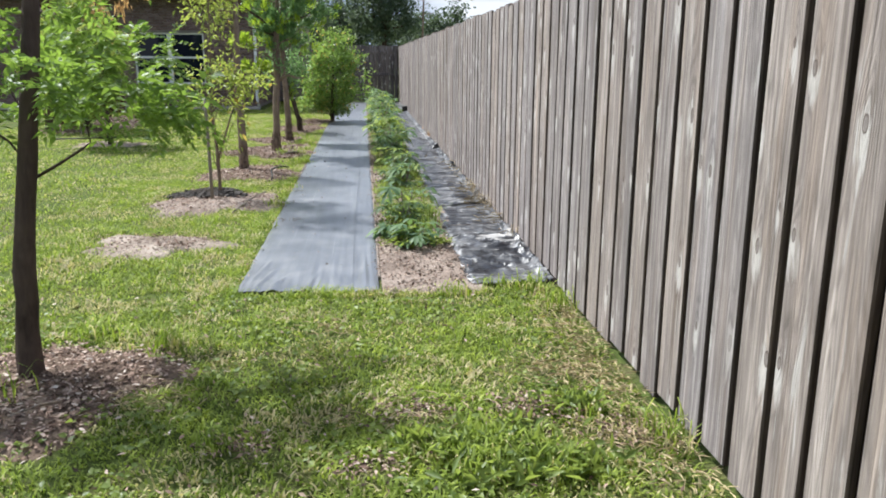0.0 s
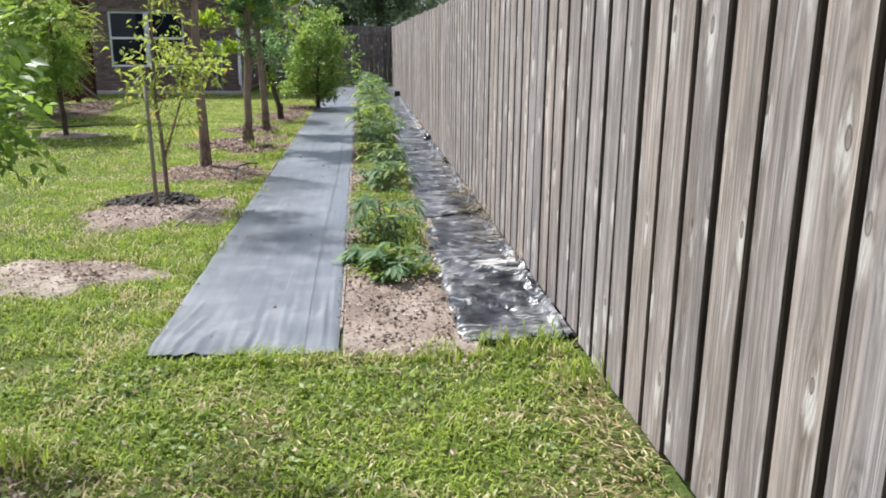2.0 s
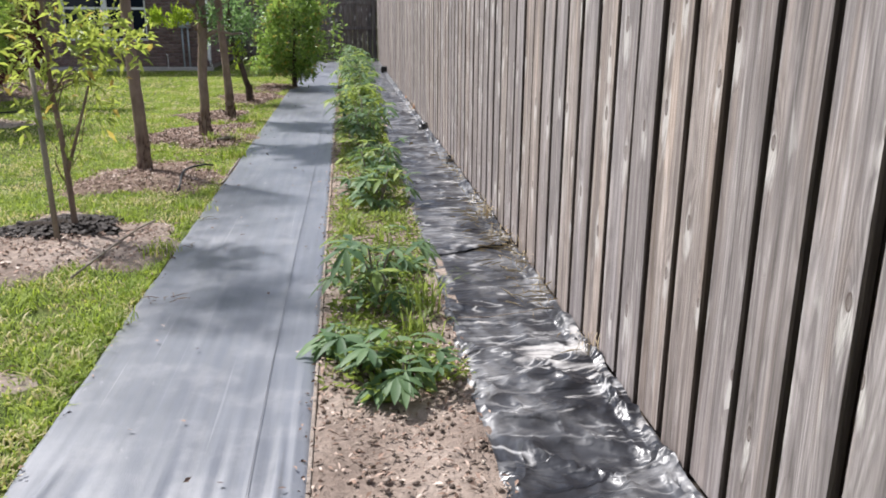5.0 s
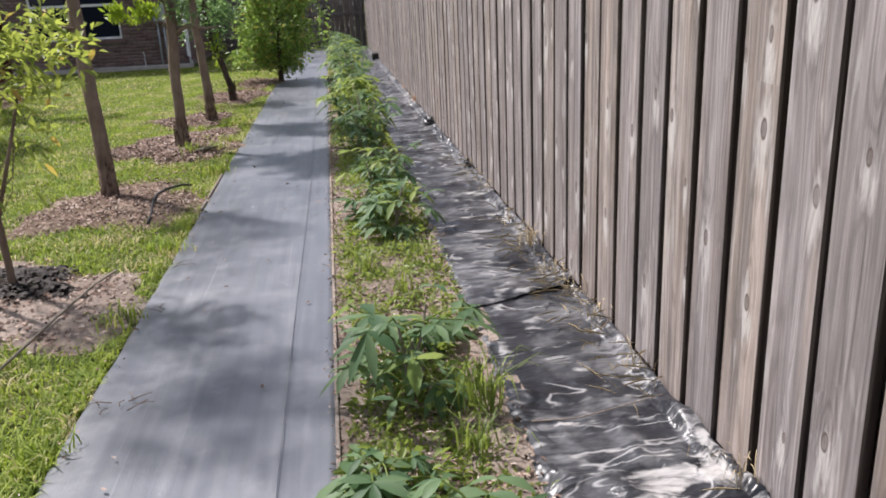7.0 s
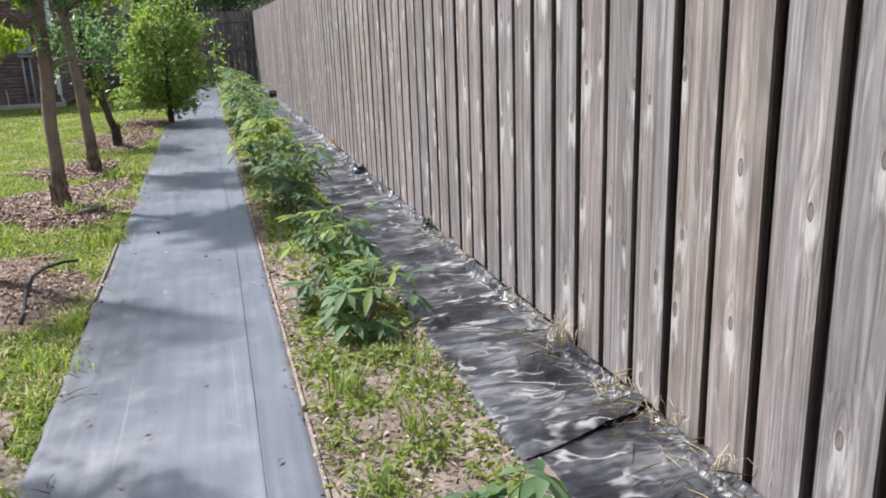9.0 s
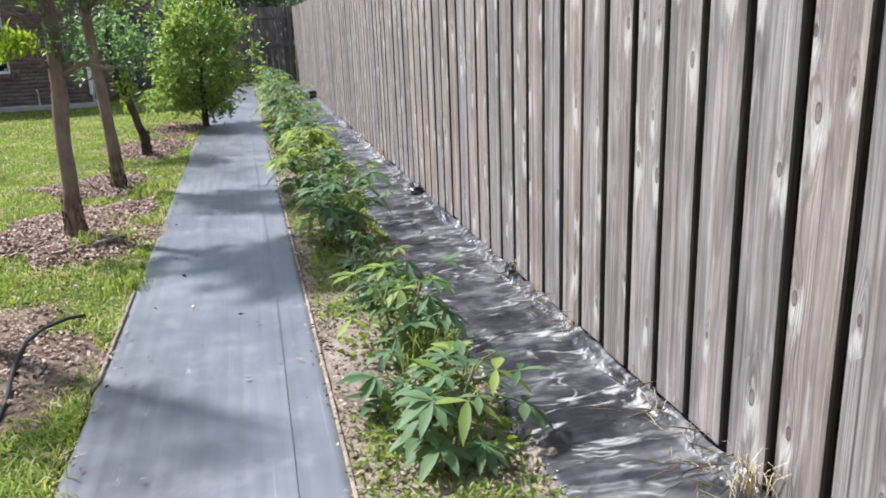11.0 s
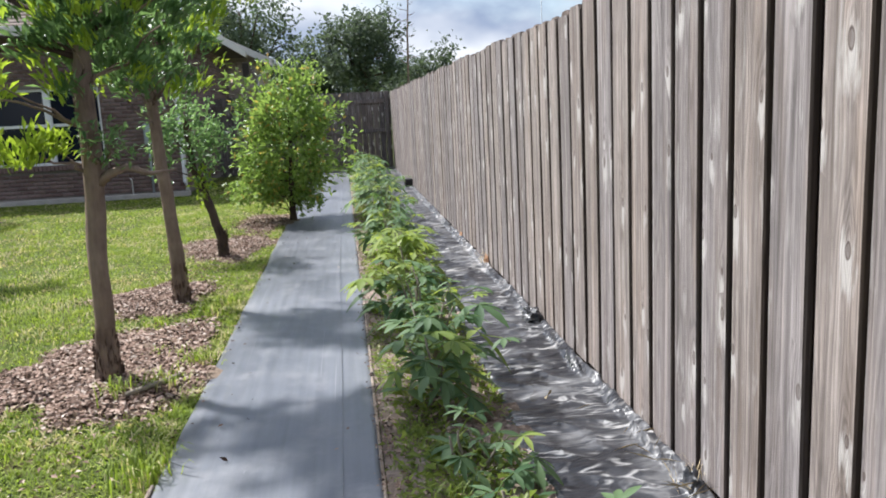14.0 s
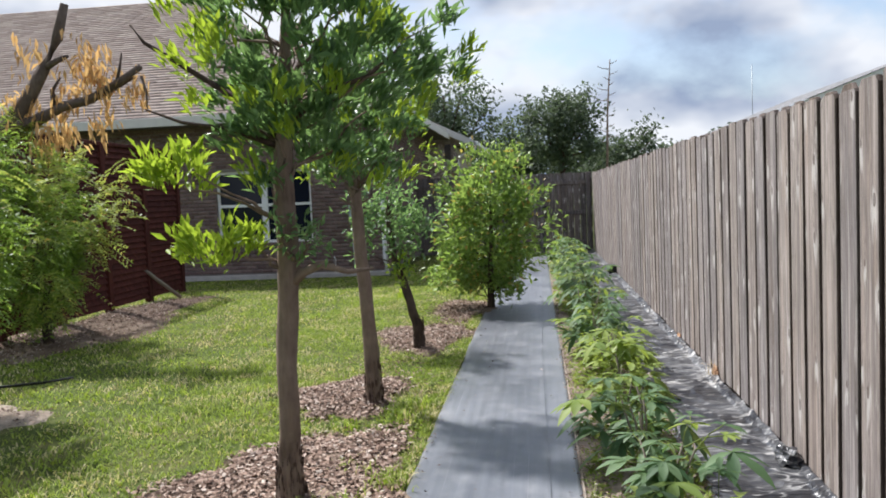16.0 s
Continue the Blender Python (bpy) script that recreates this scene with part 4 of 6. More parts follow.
    # far wing, gable towards the garden
    gx1, gy, slope = -1.86, 31.0, 0.5
    bm = bmesh.new()
    box(bm, (X1 - 1.8, gy, 0), (gx1, gy + 0.2, 2.75))
    box(bm, (gx1 - 0.2, gy + 0.2, 0), (gx1, 36.0, 2.75))
    vs = [bm.verts.new(p) for p in ((X1 - 1.8, gy, 2.75), (gx1, gy, 2.75), (gx1, gy, 2.92), (X1 - 1.8, gy, 2.92 + slope * 2.59))]
    bm.faces.new(vs)
    wing = part("wing_wall", bm, PALE_MORTAR, h)
    store = ([], [])
    brick_courses(store, X1, gx1, 0.10, 2.9, [(-2.20, -2.03, 2.38, 2.86)], rng)
    tagged(sheet("bricks", [(x, gy - 0.001 + y, z) for x, y, z in store[0]], store[1], PALE_BRICK, wing), kind="stuff")
    part("vent", boxed((-2.20, gy - 0.02, 2.40), (-2.03, gy + 0.02, 2.84), 0.004), RECESS_SHADE, wing, "narrow dark wall vent")
    a, bq = Vector((-1.32, gy - 0.35, 2.86)), Vector((-5.2, gy - 0.35, 2.86 + 0.5 * 3.88))
    shingled("roof_wing", (a, a + Vector((0, 5.5, 0)), bq + Vector((0, 5.5, 0)), bq), h, seed=6)
    bm = bmesh.new()
    for p, q in ((a, bq),):
        lo, hi = Vector((0, 0, -0.17)), Vector((0, 0, 0.02))
        ring = [bm.verts.new(v) for v in (p + lo, q + lo, q + hi, p + hi)]
        back = [bm.verts.new(v + Vector((0, 0.03, 0))) for v in (p + lo, q + lo, q + hi, p + hi)]
        bm.faces.new(ring)
        bm.faces.new(back[::-1])
        for i in range(4):
            bm.faces.new((ring[i], back[i], back[(i + 1) % 4], ring[(i + 1) % 4]))
    part("rake_board", bm, FASCIA, h)
    part("gutter", boxed((-1.36, gy - 0.35, 2.76), (-1.25, gy + 5.1, 2.87), 0.01), WHITE, h, "white rain gutter")
    tube_part("downspout", [(-1.33, gy - 0.25, 2.76), (-1.36, gy - 0.22, 2.66), (-1.80, gy - 0.07, 2.48), (-1.83, gy - 0.05, 2.38), (-1.83, gy - 0.05, 0.1)], [0.035] * 5, WHITE, h, 8)
    # downspout at the near corner, flared at its foot
    tube_part("downspout", [(X1 + 0.05, Y - 0.05, e - 0.15), (X1 + 0.03, Y - 0.06, 2.5), (X1 + 0.03, Y - 0.06, 0.25), (X1 + 0.08, Y - 0.2, 0.10)], [0.045, 0.045, 0.045, 0.05], WHITE, h, 4)
    return h


build_house()


def build_utility_box():
    u = thing("utility_box", "grey metal meter box on the brick wall with conduits", "meter box", (-3.14, 23.98, 0))
    part("body", boxed((-0.13, -0.14, 0.98), (0.13, 0.0, 1.36), 0.012), GREY_METAL, u)
    part("cover", boxed((-0.11, -0.155, 1.01), (0.11, -0.141, 1.33), 0.005), GREY_METAL, u)
    for dx in (-0.07, 0.06):
        tube_part("conduit", [(dx, -0.06, 0.99), (dx, -0.06, 0.0)], [0.022, 0.022], GREY_METAL, u, 8)
    tube_part("tap_pipe", [(-0.45, -0.05, 0.0), (-0.45, -0.05, 0.33), (-0.45, -0.13, 0.36)], [0.014] * 3, WHITE, u, 8)


build_utility_box()


def build_screen():
    s = thing("privacy_screen", "red-brown stained louvred wooden privacy screen", "fence", (-5.75, 17.3, 0))
    top = 2.4
    me = None
    y = 0.0
    for k in range(5):
        part("post", boxed((-0.05, y - 0.05, -0.1), (0.05, y + 0.05, top), 0.006), SCREEN_WOOD, s)
        if k < 4:
            z = 0.08
            while z < top - 0.1:
                if me is None:
                    bm = boxed((-0.008, 0.05, -0.052), (0.008, 1.10, 0.052), 0.002)
                    bmesh.ops.rotate(bm, verts=bm.verts, cent=(0, 0, 0), matrix=Matrix.Rotation(radians(-28), 3, "Y"))
                    o = part("slat", bm, SCREEN_WOOD, s)
                    me = o.data
                else:
                    o = new("slat", me)
                    o.parent = s
                o.location = (0, y, z + 0.03)
                z += 0.088
            part("top_rail", boxed((-0.045, y + 0.05, top - 0.05), (0.045, y + 1.10, top), 0.004), SCREEN_WOOD, s)
        y += 1.15


build_screen()


def build_neighbour():
    h = thing("neighbour_house", "grey-roofed house behind the wooden fence", "house", (0, 0, 0))
    part("wall", boxed((6.6, 38.06, 0), (21.4, 52, 2.9)), BRICK, h)
    shingled("roof", ((6.4, 38, 3.05), (6.4, 53, 3.05), (14, 53, 5.8), (14, 38, 5.8)), h, plain_grey, 1.0, 0.3, 8)
    shingled("roof", ((21.6, 53, 3.05), (21.6, 38, 3.05), (14, 38, 5.8), (14, 53, 5.8)), h, plain_grey, 1.0, 0.3, 9)
    bm = bmesh.new()
    vs = [bm.verts.new(p) for p in ((6.6, 38.03, 2.9), (21.4, 38.03, 2.9), (21.4, 38.03, 3.10), (14, 38.03, 5.79), (6.6, 38.03, 3.10))]
    bm.faces.new(vs)
    part("gable", bm, SIDING, h, "pale grey painted gable")
    part("rake_board", boxed((6.4, 38.0, 2.87), (6.5, 53, 3.05)), FASCIA, h)


SIDING = plain_material("pale_siding", (0.66, 0.66, 0.67), 0.7, vary=0.1)
plain_grey = plain_material("grey_shingle", (0.26, 0.26, 0.27), 0.9, vary=0.25)
build_neighbour()


# ---------------------------------------------------------------- fences
def board_mesh(name, wide, thick, tall, rng, dog=0.022, material=None, edge=None):
    """One upright board with eased edges, a clipped top and a slight warp."""
    bm = bmesh.new()
    t2, e = thick / 2, 0.006 if edge else 0.0025
    rows = [0, 0.3, 0.6, 0.9, 1.2, 1.5, tall - dog, tall]
    bow, twist = rng.uniform(-0.0018, 0.0018), rng.uniform(-0.006, 0.006)
    rings = []
    for z in rows:
        f = z / tall
        w = wide / 2 - (dog if z == tall else 0)
        prof = [(-t2, -w + e), (-t2 + e, -w), (t2, -w), (t2, w), (-t2 + e, w), (-t2, w - e)]
        a = twist * (f - 0.3)
        off = bow * math.sin(math.pi * f) * 1.5
        ring = [bm.verts.new((x * math.cos(a) - y * math.sin(a) + off, x * math.sin(a) + y * math.cos(a) + off * 0.6, z)) for x, y in prof]
        rings.append(ring)
    for a, b in zip(rings, rings[1:]):
        for i in range(6):
            j = (i + 1) % 6
            side = bm.faces.new((a[i], a[j], b[j], b[i]))
            # edges and bevels take the darker gap-shade colour
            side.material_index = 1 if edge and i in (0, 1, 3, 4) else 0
    bm.faces.new(rings[0][::-1])
    bm.faces.new(rings[-1])
    bmesh.ops.recalc_face_normals(bm, faces=bm.faces)
    me = bpy.data.meshes.new(name)
    bm.to_mesh(me)
    bm.free()
    me.materials.append(material)
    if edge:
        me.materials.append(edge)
    return me


def build_side_fence():
    rng = random.Random(21)
    f = thing("side_fence", "weathered grey-brown board-on-board wooden privacy fence", "fence", (0, 0, 0))
    fronts = [board_mesh("board", rng.uniform(0.183, 0.189), 0.023, 1.79, rng, rng.uniform(0.012, 0.026), FENCE_WOOD, GAP_SHADE_EDGE) for _ in range(14)]
    rears = [board_mesh("rear_board", 0.19, 0.019, 1.80, rng, 0.05, SHADED_REAR_WOOD) for _ in range(4)]
    pitch, y = 0.2165, -1.93
    while y < GATE_Y - 0.1:
        o = new("board", rng.choice(fronts))
        o.parent = f
        o.location = (FENCE_X + 0.0115 + rng.uniform(-0.0007, 0.0007), y + rng.uniform(-0.004, 0.004), 0.03 + rng.uniform(-0.022, 0.018))
        o.rotation_euler = (rng.uniform(-0.004, 0.004), rng.uniform(-0.001, 0.001), rng.uniform(-0.005, 0.005))
        r = new("rear_board", rng.choice(rears))
        r.parent = f
        r.location = (FENCE_X + 0.054, y + pitch / 2, 0.03 + rng.uniform(-0.01, 0.015))
        y += pitch
    for z in (0.3, 0.95, 1.6):
        part("rail", boxed((FENCE_X + 0.066, -2.0, z - 0.045), (FENCE_X + 0.104, GATE_Y - 0.06, z + 0.045)), SHADED_REAR_WOOD, f)
    for k in range(13):
        part("post", boxed((FENCE_X + 0.107, -1.9 + k * 2.44, -0.3), (FENCE_X + 0.197, -1.81 + k * 2.44, 1.80), 0.004), SHADED_REAR_WOOD, f)


build_side_fence()


def build_end_fence():
    rng = random.Random(31)
    f = thing("end_fence", "dark weathered wooden fence and gate closing the yard", "fence", (0, 0, 0))
    plank = [board_mesh("board", 0.138, 0.019, 1.83, rng, 0.015, GATE_WOOD) for _ in range(6)]
    x = FENCE_X - 0.07
    while x > -2.62:
        o = new("board", rng.choice(plank))
        o.parent = f
        o.rotation_euler = (0, 0, math.pi / 2)
        o.location = (x, GATE_Y, 0.02 + rng.uniform(-0.012, 0.012))
        x -= 0.143
    for z in (0.22, 0.92, 1.62):
        for xa, xb in ((0.43, 1.42), (-2.64, 0.33)):
            part("rail", boxed((xa, GATE_Y - 0.05, z - 0.045), (xb, GATE_Y - 0.011, z + 0.045), 0.004), GATE_WOOD, f)
    for xa in (0.335, 1.425):
        part("post", boxed((xa, GATE_Y - 0.10, -0.1), (xa + 0.09, GATE_Y - 0.011, 1.85), 0.005), GATE_WOOD, f)
    part("latch", boxed((0.40, GATE_Y - 0.125, 1.05), (0.52, GATE_Y - 0.102, 1.09), 0.004), RUBBER, f)


build_end_fence()


# ---------------------------------------------------------------- trees and shrubs
def cloud_points(centre, radii, n, rng, hollow=0.35, rough=0.5):
    """Uneven places for leaf clusters in a rounded crown, more of them near its skin."""
    out = []
    c, r = Vector(centre), Vector(radii)
    while len(out) < n:
        d = Vector((rng.gauss(0, 1), rng.gauss(0, 1), rng.gauss(0, 1))).normalized()
        f = hollow + (1 - hollow) * rng.random() ** 0.6
        f *= 1 + rough * noise.noise(d * 2.3 + c)
        out.append(c + Vector((d.x * r.x, d.y * r.y, d.z * r.z)) * f)
    return out


def sprigs(places, centre, rs, per, length, pairs, leaf, wide):
    """Feathery sprigs: pairs of small leaflets along a drooping twig."""
    at, way = [], []
    for p in places:
        for _ in range(per):
            d = unit(np.array(p - Vector(centre)) * 0.8 / max((p - Vector(centre)).length, 0.1) + rs.normal(size=3) * 0.7 + (0, 0, 0.1))
            s = unit(np.cross(d, rs.normal(size=3) * 0.4 + np.array((0, 0, 1.0))))
            start = np.array(p) + rs.normal(size=3) * 0.04
            ln = length * rs.uniform(0.6, 1.2)
            for k in range(pairs):
                f = (k + 0.5) / pairs
                q = start + d * ln * f + np.array((0, 0, -0.35)) * ln * f * f
                at += [q, q]
                way += [s + d * 0.6, -s + d * 0.6]
    return leaves(np.array(at), np.array(way), leaf, wide, rs, 0.1, 0.15)


DEAD_BARK = bark_material("dead_bark", (0.06, 0.044, 0.038), (0.19, 0.145, 0.12))
FOOT_BARK = bark_material("foot_bark", (0.045, 0.030, 0.024), (0.15, 0.10, 0.078))


def tree(name, label, category, base, trunk, radii, bark, crowns, seed, group="", sides=10):
    """A tree from a trunk line, limbs to each leaf cluster and crowns of leaves.
    crowns: dicts with centre, r, n, root height share, and leaf settings."""
    rng, rs = random.Random(seed), np.random.RandomState(seed)
    t = thing(name, label, category, base, group)
    o = Vector(base)
    fine, frad = [], []
    for i in range(len(trunk) - 1):
        for k in range(3):
            f = k / 3
            fine.append(Vector(trunk[i]).lerp(Vector(trunk[i + 1]), f) + Vector((rng.uniform(-1, 1), rng.uniform(-1, 1), 0)) * radii[i] * 0.10)
            frad.append(radii[i] * (1 - f) + radii[i + 1] * f)
    fine.append(Vector(trunk[-1]))
    frad.append(radii[-1])
    tube_part("trunk", [p - o for p in fine], frad, bark, t, sides, 0.10, rng)
    if name == "garden_tree":
        # ragged dark bark peeling at the foot
        n = 150
        turn, up = rs.uniform(0, 2 * np.pi, n), 0.27 * rs.uniform(0, 1, n) ** 1.1
        rad = np.interp(up, [0, 0.3], [radii[0], radii[2]]) * 1.0
        at = np.stack([rad * np.cos(turn), rad * np.sin(turn), up], 1)
        fv, ff = leaves(at, np.stack([0.12 * np.cos(turn), 0.12 * np.sin(turn), np.where(rs.uniform(size=n) < 0.6, 1.0, -1.0)], 1), 0.060, 0.012, rs, 0.3, 0.1)
        tagged(sheet("flaking_bark", fv, ff, FOOT_BARK, t), kind="stuff")
    for c in crowns:
        pts = cloud_points(c["centre"], c["r"], c["n"], rng, c.get("hollow", 0.35))
        limbs = []
        for k, p in enumerate(pts):
            if k % c.get("every", 2) == 0:
                low = [q for q in fine if q.z < p.z - 0.05] or fine[:1]
                root = low[max(0, len(low) - 1 - rng.randint(0, 2))] if "root" not in c else Vector(c["root"])
                line = bend(root, p, 5, rng, 0.12 * (p - root).length)
                r0 = min(0.018, 0.4 * radii[-1] + 0.006) * c.get("thick", 1.0)
                limbs.append(([q - o for q in line], [r0 * (1 - 0.75 * i / 5) for i in range(6)]))
        limb_parts(limbs, bark, t, c.get("least", 0.010))
        mid = Vector(c["centre"])
        if c.get("sprig"):
            v, f = sprigs(pts, mid, rs, c["per"], c["sprig"], c.get("pairs", 9), c["len"], c["wide"])
            v = v - np.array(o)
        else:
            ends = [(tuple(p - o), tuple(((p - mid).normalized() * 0.7 + Vector((0, 0, c.get("up", 0.5)))).normalized())) for p in pts]
            at = np.repeat(np.array([e[0] for e in ends]), c["per"], 0)
            way = np.repeat(np.array([e[1] for e in ends]), c["per"], 0)
            at = at + rs.normal(size=at.shape) * c.get("spread", 0.07)
            way = unit(way * c.get("whorl", 0.6) + rs.normal(size=at.shape) * 0.65)
            v, f = leaves(at, way, c["len"], c["wide"], rs, 0.25, c.get("droop", 0.1))
        sheet("crown", v, f, c["mat"], t)
    return t


tree("feathery_tree", "slim dark-barked young tree with feathery green leaves", "tree", (-1.08, 4.01, 0),
     [(-1.08, 4.01, -0.05), (-1.07, 4.01, 0.12), (-1.05, 4.0, 0.5), (-0.99, 4.0, 0.95), (-0.92, 4.02, 1.5), (-0.88, 4.05, 2.2), (-0.86, 4.1, 2.7)],
     [0.066, 0.050, 0.044, 0.038, 0.033, 0.022, 0.01], DARK_BARK,
     [dict(centre=(-1.2, 4.7, 1.95), r=(0.70, 0.9, 0.65), n=13, per=8, sprig=0.20, pairs=8, len=0.050, wide=0.022, mat=FEATHER, every=7, thick=0.7),
      dict(centre=(-0.72, 4.2, 1.27), r=(0.34, 0.40, 0.20), n=18, per=9, sprig=0.17, pairs=7, len=0.048, wide=0.022, mat=FEATHER, root=(-1.02, 4.0, 0.86), every=20, thick=0.8),
      dict(centre=(-1.35, 4.3, 1.35), r=(0.45, 0.6, 0.30), n=20, per=9, sprig=0.17, pairs=7, len=0.048, wide=0.022, every=11, thick=0.6, mat=FEATHER)], 3)

tree("sapling", "thin staked sapling with sparse yellow-green leaves", "sapling", (-1.08, 8.78, 0),
     [(-1.08, 8.78, -0.03), (-1.09, 8.79, 0.45), (-1.13, 8.82, 0.9), (-1.10, 8.76, 1.4), (-1.08, 8.7, 1.9), (-1.07, 8.66, 2.3)], [0.020, 0.017, 0.014, 0.011, 0.008, 0.004], BARK,
     [dict(centre=(-1.06, 8.75, 1.12), r=(0.30, 0.30, 0.62), n=32, per=15, len=0.075, wide=0.024, mat=SAPLING, spread=0.075, every=2, thick=0.7, least=0.008, hollow=0.15, droop=0.25),
      dict(centre=(-0.80, 8.75, 1.18), r=(0.22, 0.22, 0.10), n=11, per=18, len=0.078, wide=0.026, mat=SAPLING, spread=0.06, root=(-1.12, 8.81, 0.86), every=3, thick=0.8, least=0.008, droop=0.25),
      dict(centre=(-1.08, 8.55, 2.12), r=(0.40, 0.45, 0.26), n=34, per=24, len=0.080, wide=0.028, mat=SAPLING, spread=0.075, every=3, thick=0.7, least=0.008, hollow=0.2, droop=0.25)], 5)
tube_part("stem", [(0, 0, 0.40), (0.10, 0.02, 0.7), (0.20, 0.03, 1.0)], [0.011, 0.009, 0.006], BARK, bpy.data.objects["sapling"], 6)
stake = tube_part("garden_stake", [(-1.13, 8.60, -0.05), (-1.135, 8.60, 0.5), (-1.15, 8.61, 1.02)], [0.017, 0.017, 0.015], STAKE_WOOD, None, 6)
tagged(stake, "grey wooden stake beside the sapling", "stake")

tree("garden_tree", "straight grey-barked young tree with thin pale foliage", "tree", (-1.14, 10.85, 0),
     [(-1.14, 10.85, -0.05), (-1.14, 10.85, 0.4), (-1.16, 10.85, 0.9), (-1.17, 10.86, 1.4), (-1.15, 10.87, 1.9), (-1.13, 10.9, 2.5)], [0.060, 0.052, 0.047, 0.042, 0.032, 0.012], BARK,
     [dict(centre=(-1.46, 10.82, 2.15), r=(0.34, 0.26, 0.5), n=34, per=24, len=0.065, wide=0.022, mat=SAPLING, droop=0.2),
      dict(centre=(-1.36, 10.85, 1.25), r=(0.14, 0.2, 0.10), n=8, per=18, len=0.06, wide=0.022, mat=SAPLING, root=(-1.17, 10.86, 1.2), every=2)], 7, "row of young trees")

tree("garden_tree", "young evergreen tree with bare trunk and dense glossy crown", "tree", (-0.92, 12.68, 0),
     [(-0.92, 12.68, -0.05), (-0.92, 12.68, 0.10), (-0.91, 12.68, 0.35), (-0.90, 12.68, 0.8), (-0.87, 12.68, 1.12), (-0.87, 12.68, 1.55), (-0.85, 12.7, 2.0), (-0.8, 12.7, 2.5)],
     [0.072, 0.062, 0.052, 0.049, 0.050, 0.046, 0.034, 0.012], BARK,
     [dict(centre=(-0.74, 12.72, 2.12), r=(0.52, 0.52, 0.58), n=120, per=52, len=0.080, wide=0.023, mat=GLOSSY, whorl=1.5, up=1.1, spread=0.034, every=4),
      dict(centre=(-0.74, 12.72, 2.15), r=(0.60, 0.58, 0.62), n=64, per=22, len=0.080, wide=0.022, mat=TIP, whorl=1.7, up=1.4, spread=0.026, hollow=0.85, every=50),
      dict(centre=(-1.34, 12.62, 1.58), r=(0.24, 0.2, 0.12), n=14, per=26, len=0.078, wide=0.023, mat=TIP, whorl=1.6, up=1.5, spread=0.028, root=(-0.88, 12.68, 1.35), every=13),
      dict(centre=(-1.18, 12.6, 1.25), r=(0.26, 0.16, 0.07), n=15, per=28, len=0.078, wide=0.023, mat=TIP, whorl=1.6, up=1.5, spread=0.028, root=(-0.89, 12.68, 1.13), every=12),
      dict(centre=(-0.78, 12.6, 1.30), r=(0.14, 0.14, 0.12), n=7, per=20, len=0.055, wide=0.021, mat=GLOSSY, spread=0.04, root=(-0.87, 12.68, 1.1), every=3)], 9, "row of young trees")
own = bpy.data.objects["garden_tree.001"]
tube_part("stub", [(0.05, 0, 1.06), (0.13, -0.02, 1.12), (0.22, -0.03, 1.15), (0.33, 0.0, 1.11), (0.45, 0.03, 1.12)], [0.032, 0.024, 0.019, 0.013, 0.006], BARK, own, 7)
tube_part("limb", [(0.04, 0, 1.75), (-0.12, -0.1, 1.92), (-0.30, -0.2, 2.05), (-0.46, -0.25, 2.16), (-0.52, -0.25, 2.24)], [0.020, 0.016, 0.012, 0.009, 0.004], DARK_BARK, own, 6)
tube_part("limb", [(0.04, 0, 1.70), (-0.15, -0.1, 1.78), (-0.36, -0.15, 1.82), (-0.50, -0.2, 1.88)], [0.016, 0.012, 0.008, 0.004], DARK_BARK, own, 6)
tube_part("limb", [(0.08, 0, 1.80), (0.28, -0.08, 1.92), (0.50, -0.12, 1.98), (0.66, -0.15, 2.1)], [0.018, 0.014, 0.009, 0.004], DARK_BARK, own, 6)

tree("garden_tree", "young evergreen tree with ringed trunk and green crown", "tree", (-0.90, 14.52, 0),
     [(-0.90, 14.52, -0.05), (-0.90, 14.52, 0.2), (-0.92, 14.52, 0.7), (-0.95, 14.52, 1.2), (-0.97, 14.52, 1.6), (-0.92, 14.55, 2.1), (-0.9, 14.55, 2.5)],
     [0.066, 0.056, 0.049, 0.045, 0.042, 0.028, 0.01], BARK,
     [dict(centre=(-0.92, 14.55, 2.05), r=(0.47, 0.52, 0.54), n=100, per=46, len=0.080, wide=0.024, mat=GLOSSY, whorl=1.4, up=1.0, spread=0.038, every=4),
      dict(centre=(-0.92, 14.55, 2.08), r=(0.52, 0.55, 0.55), n=30, per=14, len=0.065, wide=0.020, mat=TIP, whorl=1.5, up=1.1, spread=0.032, hollow=0.85, every=50)], 13, "row of young trees")

tree("garden_tree", "small leaning dark-stemmed tree with sprouting leaves", "tree", (-0.87, 16.5, 0),
     [(-0.87, 16.5, -0.04), (-0.89, 16.5, 0.25), (-0.97, 16.5, 0.55), (-1.08, 16.5, 0.9), (-1.12, 16.5, 1.3), (-1.05, 16.5, 1.7)],
     [0.055, 0.045, 0.040, 0.034, 0.024, 0.010], DARK_BARK,
     [dict(centre=(-1.10, 16.5, 1.22), r=(0.34, 0.36, 0.34), n=26, per=48, len=0.075, wide=0.029, mat=GLOSSY, spread=0.08, every=3),
      dict(centre=(-1.03, 16.45, 0.75), r=(0.10, 0.10, 0.20), n=8, per=16, len=0.06, wide=0.024, mat=TIP, spread=0.03, every=4)], 17, "row of young trees")

